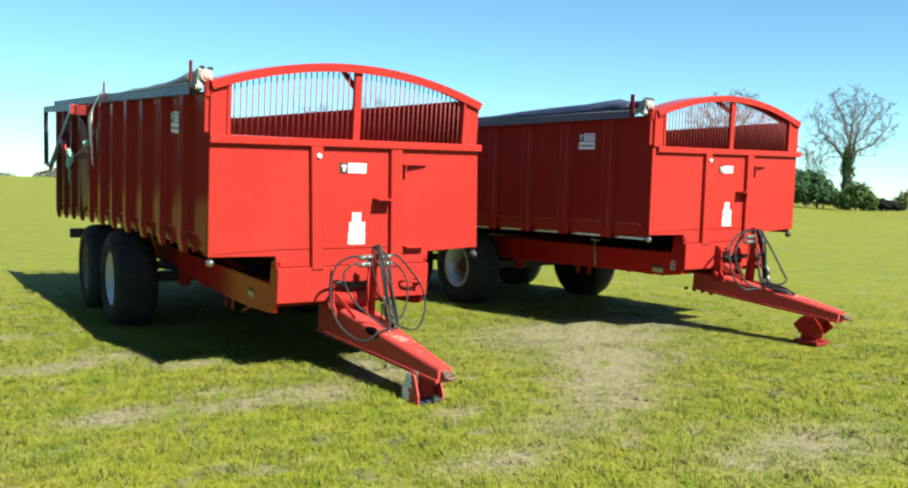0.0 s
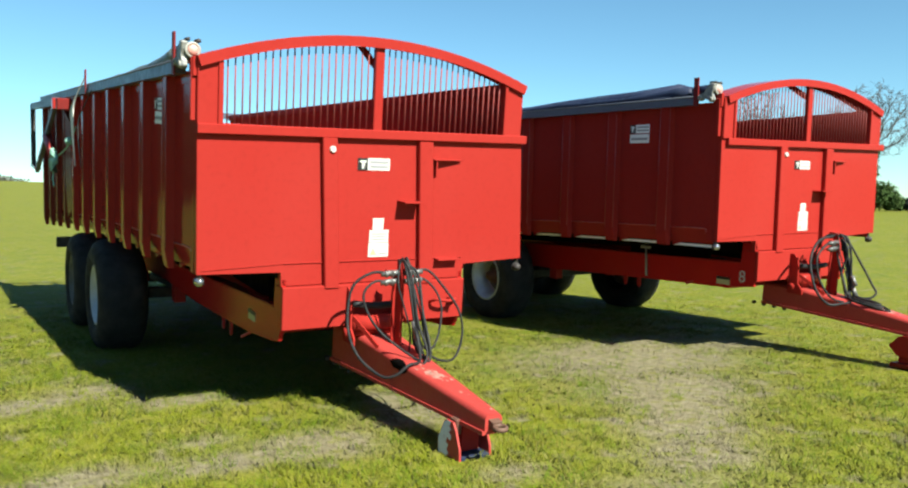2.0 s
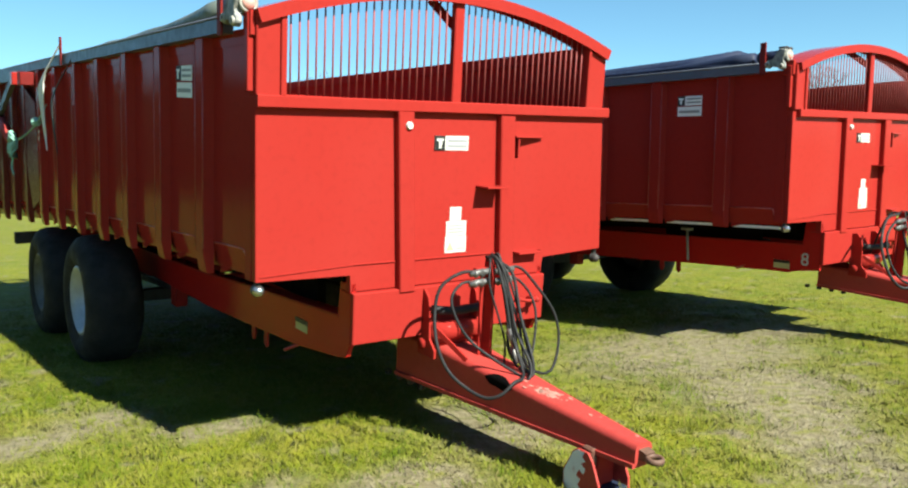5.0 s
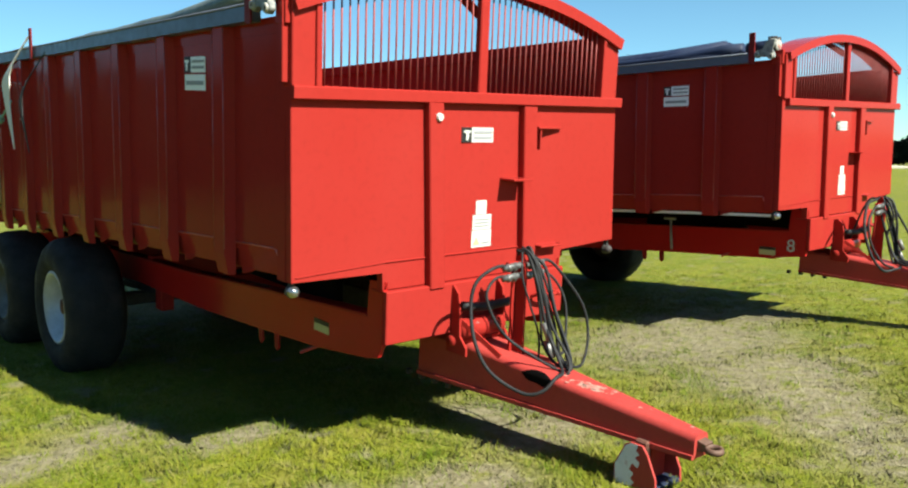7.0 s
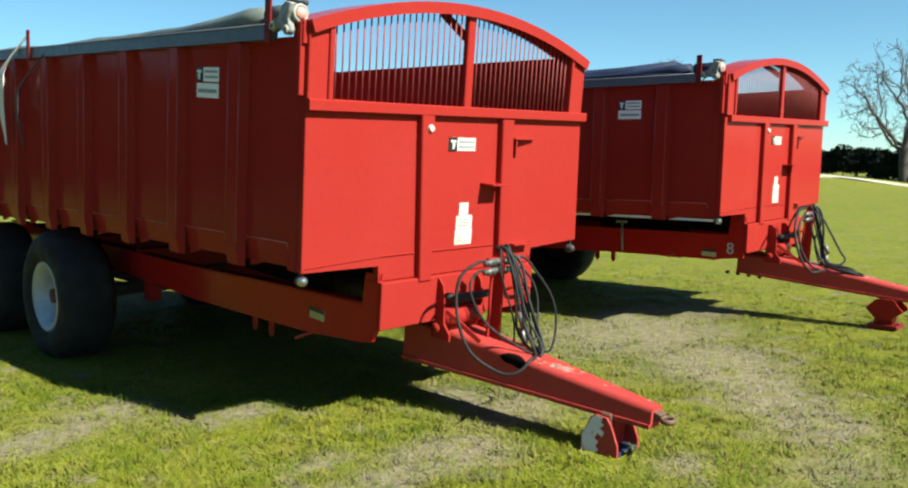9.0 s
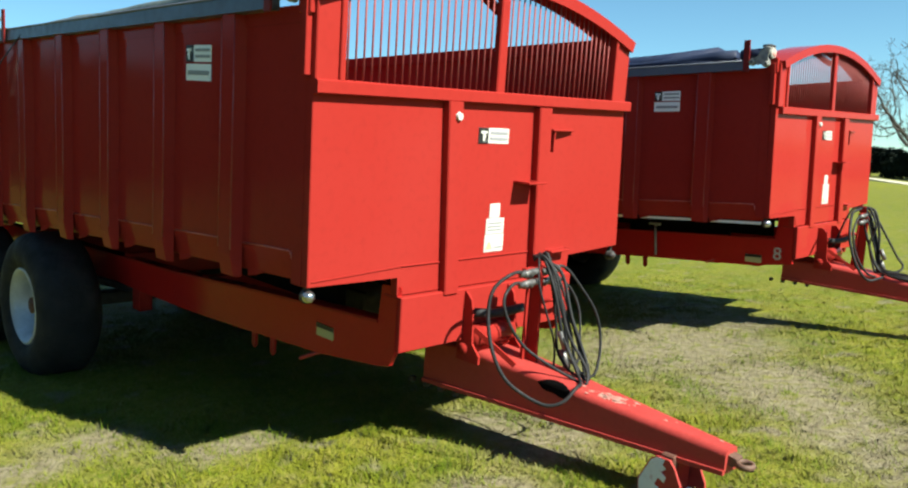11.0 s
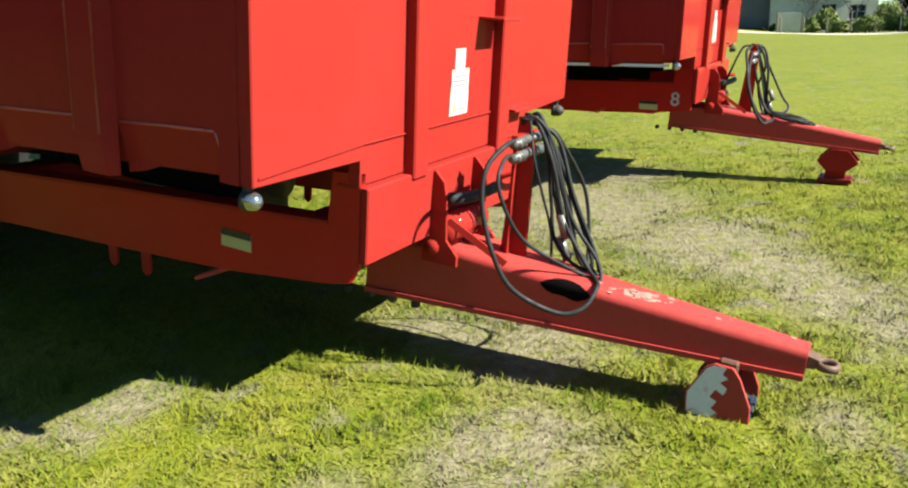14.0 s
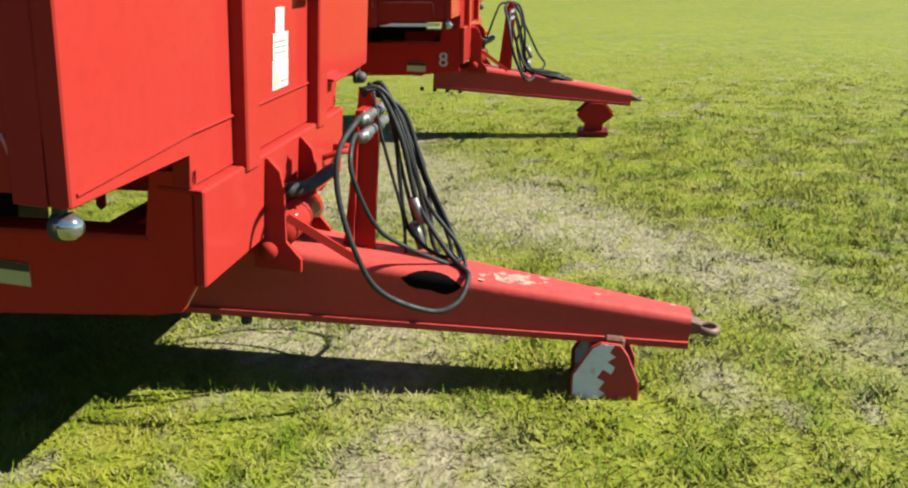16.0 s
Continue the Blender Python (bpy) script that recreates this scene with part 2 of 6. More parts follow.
def spline(points, per=8):
    """A smooth run of points through the given ones."""
    p = [Vector(q) for q in points]
    p = [2 * p[0] - p[1], *p, 2 * p[-1] - p[-2]]
    out = []
    for i in range(1, len(p) - 2):
        for k in range(per):
            t = k / per
            a, b, c, d = p[i - 1 : i + 3]
            out.append(0.5 * (2 * b + (c - a) * t + (2 * a - 5 * b + 4 * c - d) * t * t + (3 * b - a - 3 * c + d) * t**3))
    return [*out, p[-2]]


def tube(bm, points, radius, sides=8):
    """A round tube along points; radius: a number, or one for each point."""
    pts = [Vector(p) for p in points]
    rad = radius if isinstance(radius, (list, tuple)) else [radius] * len(pts)
    up = Vector((0, 0, 1))
    rings, side = [], None
    for i, p in enumerate(pts):
        d = (pts[min(i + 1, len(pts) - 1)] - pts[max(i - 1, 0)]).normalized()
        if side is None:
            side = d.cross(up if abs(d.z) < 0.9 else Vector((1, 0, 0))).normalized()
        side = (side - d * side.dot(d)).normalized()
        top = d.cross(side)
        rings.append([p + rad[i] * (math.cos(2 * math.pi * k / sides) * side + math.sin(2 * math.pi * k / sides) * top) for k in range(sides)])
    return loft(bm, rings)


def rod(bm, a, b, radius, sides=8):
    return tube(bm, [a, b], radius, sides)


def bar(bm, a, b, w, h, up=(0, 0, 1)):
    """A square bar from a to b, w wide and h high."""
    a, b = Vector(a), Vector(b)
    d = (b - a).normalized()
    s = d.cross(Vector(up)).normalized() * w / 2
    t = s.cross(d).normalized() * h / 2
    return loft(bm, [[p + s + t, p - s + t, p - s - t, p + s - t] for p in (a, b)])


def lathe(bm, profile, centre, axis="x", steps=40):
    """A profile of (radius, along) turned round an axis through centre."""
    c = Vector(centre)
    rings = []
    for k in range(steps):
        a = 2 * math.pi * k / steps
        u = Vector((0, math.cos(a), math.sin(a))) if axis == "x" else Vector((math.cos(a), 0, math.sin(a)))
        w = Vector((1, 0, 0)) if axis == "x" else Vector((0, 1, 0))
        rings.append([c + u * r + w * s for r, s in profile])
    rows = [[bm.verts.new(p) for p in ring] for ring in rings]
    n = len(profile)
    for i in range(steps):
        r, s = rows[i], rows[(i + 1) % steps]
        for j in range(n - 1):
            bm.faces.new((r[j], r[j + 1], s[j + 1], s[j]))
    return bm


B = bmesh.new


# ---- ground ----
def smooth(a, b, v):
    t = np.clip((v - a) / (b - a), 0, 1)
    return t * t * (3 - 2 * t)


def ground_z(x, y):
    """The lie of the field: level round the trailers, rising far off towards +y and a little towards the trees."""
    x, y = np.asarray(x, float), np.asarray(y, float)
    r, way = np.hypot(x, y), np.degrees(np.arctan2(x, y))
    back = np.exp(-((way + 5) / 38.0) ** 2)
    trees = np.exp(-((way - 50) / 14.0) ** 2)
    bumps = 0.018 * np.sin(1.3 * x + 0.7 * y) * np.sin(0.9 * y - 0.5 * x + 1.0) * smooth(1.0, 4.0, np.hypot(x - 2.5, y - 2.0) - 5.0)
    lane = 0.85 * np.exp(-((way - 71) / 6.0) ** 2) - 0.58 * np.exp(-((way - 88) / 9.0) ** 2)
    return bumps + lane * smooth(40, 62, r) + back * 6.0 * smooth(14, 230, r) + trees * 1.35 * smooth(12, 75, r)


# centre, half-lengths and strength of the dry patches
WORN = [(2.76, 0.38, 0.95, 0.75, 1.0), (2.25, -0.65, 0.65, 0.50, 1.0), (1.9, -1.1, 0.45, 0.36, 0.9), (1.5, -1.5, 0.42, 0.34, 0.85), (1.15, -1.9, 0.42, 0.32, 0.75), (0.55, -2.25, 0.5, 0.3, 0.45),
        (3.5, 0.9, 0.7, 0.4, 0.75), (0.22, 0.12, 0.20, 0.32, 0.85), (-2.0, 1.25, 0.24, 0.16, 0.9), (-1.52, 1.44, 0.22, 0.26, 0.85), (-1.22, -0.23, 0.18, 0.09, 0.7), (-0.67, -0.51, 0.34, 0.15, 0.8), (4.0, 0.35, 0.6, 0.3, 0.7), (-2.25, 1.22, 0.35, 0.2, 0.85), (-1.65, 1.4, 0.3, 0.3, 0.65), (-1.05, 0.86, 0.32, 0.13, 1.0),
        (-1.95, -0.6, 0.32, 0.18, 0.85), (-1.2, -0.68, 0.38, 0.16, 0.85), (-0.57, -0.67, 0.25, 0.25, 0.9), (0.15, -0.35, 0.35, 0.3, 0.85), (0.05, -1.62, 0.2, 0.12, 0.6),
        (-2.6, 3.0, 0.5, 0.25, 0.55), (-3.2, -1.2, 0.5, 0.2, 0.5), (1.4, -3.3, 0.8, 0.35, 0.5), (-0.3, -2.6, 0.5, 0.2, 0.45)]


def worn(x, y):
    """How far the turf is worn or dry at a place, 0 to 1."""
    w = np.zeros(np.shape(x))
    for cx, cy, rx, ry, k in WORN:
        w = np.maximum(w, k * np.exp(-(((x - cx) / rx) ** 2 + ((y - cy) / ry) ** 2)))
    return w


def build_ground():
    def run(lo, hi, step):
        mid = np.arange(lo, hi + step / 2, step)
        out, d = [], step
        v = hi
        while v < 1600:
            d *= 1.22
            v += d
            out.append(v)
        far_hi = np.array(out)
        far_lo = lo - (far_hi[::-1] - hi)
        return np.concatenate([far_lo, mid, far_hi])
    xs, ys = run(-6, 9, 0.12), run(-7, 11, 0.12)
    gx, gy = np.meshgrid(xs, ys)
    z = ground_z(gx, gy)
    verts = np.stack([gx, gy, z], -1).reshape(-1, 3)
    ny, nx = gx.shape
    i = (np.arange(ny - 1)[:, None] * nx + np.arange(nx - 1)[None]).ravel()
    faces = np.stack([i, i + 1, i + nx + 1, i + nx], -1)
    me = bpy.data.meshes.new("ground")
    me.from_pydata(verts.tolist(), [], faces.tolist())
    a = me.attributes.new("worn", "FLOAT", "POINT")
    a.data.foreach_set("value", worn(gx, gy).ravel().astype(np.float32))
    me.shade_smooth()
    ob = new("ground", me)
    return tagged(ob, "mown green field with dry worn patches", "ground", kind="structure")


def upright_shading(n, ln, b):
    """Turns a thin blade's shading normal most of the way up, for the light that passes through it."""
    g = n.new("ShaderNodeNewGeometry")
    add = n.new("ShaderNodeVectorMath")
    add.operation = "MULTIPLY_ADD"
    add.inputs[1].default_value, add.inputs[2].default_value = (0.45, 0.45, 0.45), (0.0, 0.0, 1.0)
    unit = n.new("ShaderNodeVectorMath")
    unit.operation = "NORMALIZE"
    ln.new(g.outputs["Normal"], add.inputs[0])
    ln.new(add.outputs["Vector"], unit.inputs[0])
    ln.new(unit.outputs["Vector"], b.inputs["Normal"])


def turf_material(name, blades):
    m = bpy.data.materials.new(name)
    m.use_nodes = True
    n, ln = m.node_tree.nodes, m.node_tree.links
    b = n["Principled BSDF"]
    b.inputs["Roughness"].default_value = 0.75 if not blades else 0.55
    b.inputs["Specular IOR Level"].default_value = 0.12
    geo = n.new("ShaderNodeNewGeometry")

    def tex(scale, detail, lo, hi):
        t = n.new("ShaderNodeTexNoise")
        t.inputs["Scale"].default_value, t.inputs["Detail"].default_value = scale, detail
        ln.new(geo.outputs["Position"], t.inputs["Vector"])
        r = n.new("ShaderNodeMapRange")
        r.inputs["From Min"].default_value, r.inputs["From Max"].default_value = lo, hi
        ln.new(t.outputs["Fac"], r.inputs["Value"])
        return r.outputs["Result"]

    def mix(f, a, c):
        x = n.new("ShaderNodeMix")
        x.data_type = "RGBA"
        ln.new(f, x.inputs["Factor"])
        for s, v in (("A", a), ("B", c)):
            if isinstance(v, tuple):
                x.inputs[s].default_value = (*v, 1)
            else:
                ln.new(v, x.inputs[s])
        return x.outputs["Result"]

    def calc(op, a, c):
        x = n.new("ShaderNodeMath")
        x.operation = op
        x.use_clamp = True
        for s, v in enumerate((a, c)):
            if isinstance(v, (int, float)):
                x.inputs[s].default_value = v
            else:
                ln.new(v, x.inputs[s])
        return x.outputs[0]

    k = 0.86 if blades else 0.73
    green = mix(tex(1.3, 6, 0.38, 0.62), (0.128 * k, 0.162 * k, 0.010 * k), (0.208 * k, 0.212 * k, 0.018 * k))
    green = mix(calc("MULTIPLY", tex(3.1, 5, 0.50, 0.64), 0.75), green, (0.092 * k, 0.130 * k, 0.008 * k))
    green = mix(calc("MULTIPLY", tex(0.16, 4, 0.42, 0.62), 0.5), green, (0.21 * k, 0.217 * k, 0.014 * k))
    green = mix(calc("MULTIPLY", tex(7.5, 6, 0.50, 0.66), 0.75), green, (0.264 * k, 0.246 * k, 0.060 * k))
    green = mix(calc("MULTIPLY", tex(2.0, 6, 0.48, 0.64), 0.60), green, (0.222 * k, 0.196 * k, 0.036 * k))
    green = mix(calc("MULTIPLY", tex(10.0, 3, 0.50, 0.62), 0.60), green, (0.222 * k, 0.240 * k, 0.028 * k))
    green = mix(calc("MULTIPLY", tex(13.0, 3, 0.52, 0.64), 0.55), green, (0.080 * k, 0.112 * k, 0.006 * k))
    if blades:
        rnd = n.new("ShaderNodeNewGeometry")
        green = mix(calc("MULTIPLY", rnd.outputs["Random Per Island"], 0.3), green, (0.206, 0.217, 0.026))
        pick = n.new("ShaderNodeTexWhiteNoise")
        pick.noise_dimensions = "1D"
        ln.new(rnd.outputs["Random Per Island"], pick.inputs["W"])
        dead = calc("MULTIPLY", calc("GREATER_THAN", pick.outputs["Value"], 0.87), 0.55)
        green = mix(dead, green, (0.25, 0.215, 0.085))
    else:
        green = mix(calc("MULTIPLY", tex(60, 6, 0.45, 0.62), 0.25), green, (0.075, 0.10, 0.010))
        green = mix(calc("MULTIPLY", tex(24, 4, 0.52, 0.7), 0.25), green, (0.26, 0.25, 0.05))
    at = n.new("ShaderNodeAttribute")
    at.attribute_name = "worn"
    dry = calc("MULTIPLY", calc("ADD", at.outputs["Fac"], calc("SUBTRACT", tex(3.2, 7, 0.46, 0.66), 0.60)), 1.9)
    dry = calc("MULTIPLY", dry, tex(9, 6, 0.22, 0.50))
    straw = mix(tex(14, 6, 0.35, 0.65), (0.226, 0.196, 0.128), (0.134, 0.113, 0.072))
    col = mix(calc("MULTIPLY", dry, 0.9), green, straw)
    ln.new(col, b.inputs["Base Color"])
    if not blades:
        t = n.new("ShaderNodeTexNoise")
        t.inputs["Scale"].default_value, t.inputs["Detail"].default_value = 38, 8
        ln.new(geo.outputs["Position"], t.inputs["Vector"])
        u = n.new("ShaderNodeBump")
        u.inputs["Strength"].default_value, u.inputs["Distance"].default_value = 0.6, 0.03
        ln.new(t.outputs["Fac"], u.inputs["Height"])
        ln.new(u.outputs["Normal"], b.inputs["Normal"])
    else:
        upright_shading(n, ln, b)
    return m


ground = build_ground()
ground.data.materials.append(turf_material("turf", False))


def lattice(x, y, seed):
    """Smooth random values, 0 to 1, one for each unit square."""
    table = np.random.default_rng(seed).random((64, 64))
    i, j = np.floor(x).astype(int), np.floor(y).astype(int)
    u, v = x - i, y - j
    u, v = u * u * (3 - 2 * u), v * v * (3 - 2 * v)
    a, b = table[i % 64, j % 64], table[(i + 1) % 64, j % 64]
    c, d = table[i % 64, (j + 1) % 64], table[(i + 1) % 64, (j + 1) % 64]
    return (a * (1 - u) + b * u) * (1 - v) + (c * (1 - u) + d * u) * v


def build_grass():
    """Short blades over the stretch that the walk passes nearest, thinner with distance and on worn ground."""
    rng = np.random.default_rng(7)
    n = 1500000
    r, a = 14.5 * rng.random(n) ** 0.78, rng.uniform(-0.75, 3.6, n)
    x, y = -2.9 + (r + 0.4) * np.sin(a), -2.6 + (r + 0.4) * np.cos(a)
    clump = np.sin(2.1 * x + 1.7 * np.sin(1.3 * y)) * np.sin(1.9 * y + 1.1 * np.sin(1.7 * x))
    lump = np.clip(0.5 + 1.3 * (lattice(x * 7.5, y * 7.5, 3) - 0.5) + 0.9 * (lattice(x * 17.0, y * 17.0, 5) - 0.5), 0, 1)
    d = r
    edge = np.clip((a + 0.75) / 0.5, 0, 1) * np.clip((3.6 - a) / 0.5, 0, 1)
    w = worn(x, y)
    keep = rng.random(n) < edge * (1.0 - 0.92 * w) * (0.45 + 0.75 * lump) * np.clip((14.5 - d) / 9.0, 0.0, 1.0)
    x, y, w, clump, lump, d = x[keep], y[keep], w[keep], clump[keep], lump[keep], d[keep]
    n = len(x)
    z = ground_z(x, y)
    h = (0.008 + 0.017 * rng.random(n) ** 1.6 + 0.008 * np.clip(clump, 0, 1) + 0.024 * lump ** 2) * (1 - 0.5 * w) * np.clip(1.15 - 0.07 * d, 0.35, 1.0)
    a, lean = rng.uniform(0, 2 * np.pi, n), rng.uniform(1.1, 3.0, n) * (1.0 - 0.55 * lump)
    wd = (0.0022 + 0.0018 * rng.random(n)) * (1 + 0.09 * d)
    ux, uy = np.cos(a) * wd, np.sin(a) * wd
    b = a + rng.uniform(0.9, 2.2, n)
    tx, ty = np.cos(b) * lean * h, np.sin(b) * lean * h
    v = np.empty((n, 3, 3))
    v[:, 0], v[:, 1] = np.stack([x - ux, y - uy, z - 0.002], -1), np.stack([x + ux, y + uy, z - 0.002], -1)
    v[:, 2] = np.stack([x + tx, y + ty, z + h], -1)
    me = bpy.data.meshes.new("grass")
    me.vertices.add(3 * n)
    me.vertices.foreach_set("co", v.ravel().astype(np.float32))
    me.loops.add(3 * n)
    me.loops.foreach_set("vertex_index", np.arange(3 * n, dtype=np.int32))
    me.polygons.add(n)
    me.polygons.foreach_set("loop_start", (3 * np.arange(n)).astype(np.int32))
    me.update(calc_edges=True)
    at = me.attributes.new("worn", "FLOAT", "POINT")
    at.data.foreach_set("value", np.repeat(w, 3).astype(np.float32))
    me.materials.append(turf_material("grass_blade", True))
    return tagged(new("grass", me), "short yellow-green grass blades of a grazed field", "grass", kind="stuff")


build_grass()


LUSH = mat("lush_grass", (0.096, 0.142, 0.0095), 0.55, spec=0.15, blotch=0.85, blotch_scale=1.4, other=(0.176, 0.185, 0.019))

upright_shading(LUSH.node_tree.nodes, LUSH.node_tree.links, LUSH.node_tree.nodes["Principled BSDF"])


def build_tufts():
    """Longer blades standing in tufts near the walk."""
    rng = np.random.default_rng(11)
    m, k = 2600, 34
    r, a = 0.8 + 7.5 * rng.random(m) ** 0.7, rng.uniform(-0.3, 2.4, m)
    cx, cy = -2.9 + r * np.sin(a), -2.4 + r * np.cos(a)
    keep = rng.random(m) < 1.0 - 0.9 * worn(cx, cy)
    cx, cy = cx[keep], cy[keep]
    m = len(cx)
    rad = np.repeat(rng.uniform(0.03, 0.10, m), k)
    tall = np.repeat(rng.uniform(0.030, 0.062, m), k)
    n = m * k
    x, y = np.repeat(cx, k) + rng.normal(0, 1, n) * rad, np.repeat(cy, k) + rng.normal(0, 1, n) * rad
    z = ground_z(x, y)
    h = tall * rng.uniform(0.6, 1.25, n)
    a = rng.uniform(0, 2 * np.pi, n)
    b = a + rng.uniform(0.9, 2.2, n)
    lean = rng.uniform(0.5, 1.6, n)
    wd = rng.uniform(0.0016, 0.0030, n)
    v = np.empty((n, 3, 3))
    v[:, 0] = np.stack([x - np.cos(a) * wd, y - np.sin(a) * wd, z - 0.003], -1)
    v[:, 1] = np.stack([x + np.cos(a) * wd, y + np.sin(a) * wd, z - 0.003], -1)
    v[:, 2] = np.stack([x + np.cos(b) * lean * h, y + np.sin(b) * lean * h, z + h], -1)
    me = bpy.data.meshes.new("grass_tufts")
    me.vertices.add(3 * n)
    me.vertices.foreach_set("co", v.ravel().astype(np.float32))
    me.loops.add(3 * n)
    me.loops.foreach_set("vertex_index", np.arange(3 * n, dtype=np.int32))
    me.polygons.add(n)
    me.polygons.foreach_set("loop_start", (3 * np.arange(n)).astype(np.int32))
    me.update(calc_edges=True)
    me.materials.append(LUSH)
    return tagged(new("grass_tufts", me), "longer bright green tufts of field grass", "grass", kind="stuff")


build_tufts()


# ---- trailers ----
LENGTH = 7.6


BODY = {"top": 0.0, "floor": 0.0, "sink": 0.0, "lean": 0.0}  # how far a body leans from the first one's shape


def floor_at(y):
    return 1.005 - 0.055 * y - 0.0042 * y * y + BODY["floor"] * y - BODY["sink"]


def top_at(y):
    return 2.20 - 0.031 * y + BODY["top"] * y


def far_top_at(y):
    return 2.30 - 0.049 * y + BODY["top"] * y


def half_at(y):
    return 1.21 + 0.012 * y


ARCH = {"mid": 0.0, "half": 1.175, "end": 2.278, "rise": 0.217}  # the arch over the front of the body in hand


def arch_z(x):
    """The height of the arch's outer edge over the front panel."""
    return ARCH["end"] + ARCH["rise"] * (1 - ((x - ARCH["mid"]) / ARCH["half"]) ** 2)


def lean_at(z):
    """How far the far side leans in at a height."""
    return BODY["lean"] * max(0.0, z - 0.985)


def decal(name, parent, m, x0, x1, z0, z1, axis, at, sign, label=""):
    """A thin sticker on a face across the axis."""
    b = B()
    d = sorted((at, at + sign * 0.003))
    if axis == "y":
        box(b, x0, x1, d[0], d[1], z0, z1, 0)
    else:
        box(b, d[0], d[1], x0, x1, z0, z1, 0)
    return part(name, b, m, parent, label)


def name_sticker(parent, axis, at, sign, a0, a1, z0, z1, flip, sheet=WHITE):
    """A white maker's sticker: a black square with a pale mark at one end, two rows of grey print."""
    s = decal("maker_sticker", parent, sheet, a0, a1, z0, z1, axis, at, sign, "white sticker with black emblem and grey print")
    w, h, k = a1 - a0, z1 - z0, at + sign * 0.003
    e0, e1 = (a1 - 0.30 * w, a1) if flip else (a0, a0 + 0.30 * w)
    decal("emblem_square", s, INK, e0, e1, z0, z1, axis, k, sign)
    c = (e0 + e1) / 2
    k2 = k + sign * 0.003
    decal("emblem_bar", s, sheet, c - 0.10 * w, c + 0.10 * w, z0 + 0.62 * h, z0 + 0.80 * h, axis, k2, sign)
    decal("emblem_bar", s, sheet, c - 0.03 * w, c + 0.075 * w, z0 + 0.40 * h, z0 + 0.49 * h, axis, k2, sign)
    decal("emblem_stem", s, sheet, c - 0.035 * w, c + 0.035 * w, z0 + 0.13 * h, z0 + 0.62 * h, axis, k2 + sign * 0.001, sign)
    f0, f1 = (a0 + 0.05 * w, a0 + 0.62 * w) if flip else (a0 + 0.38 * w, a0 + 0.95 * w)
    for q in (0.62, 0.24):
        decal("print_bar", s, GREYINK, f0, f1, z0 + q * h, z0 + (q + 0.17) * h, axis, k, sign)


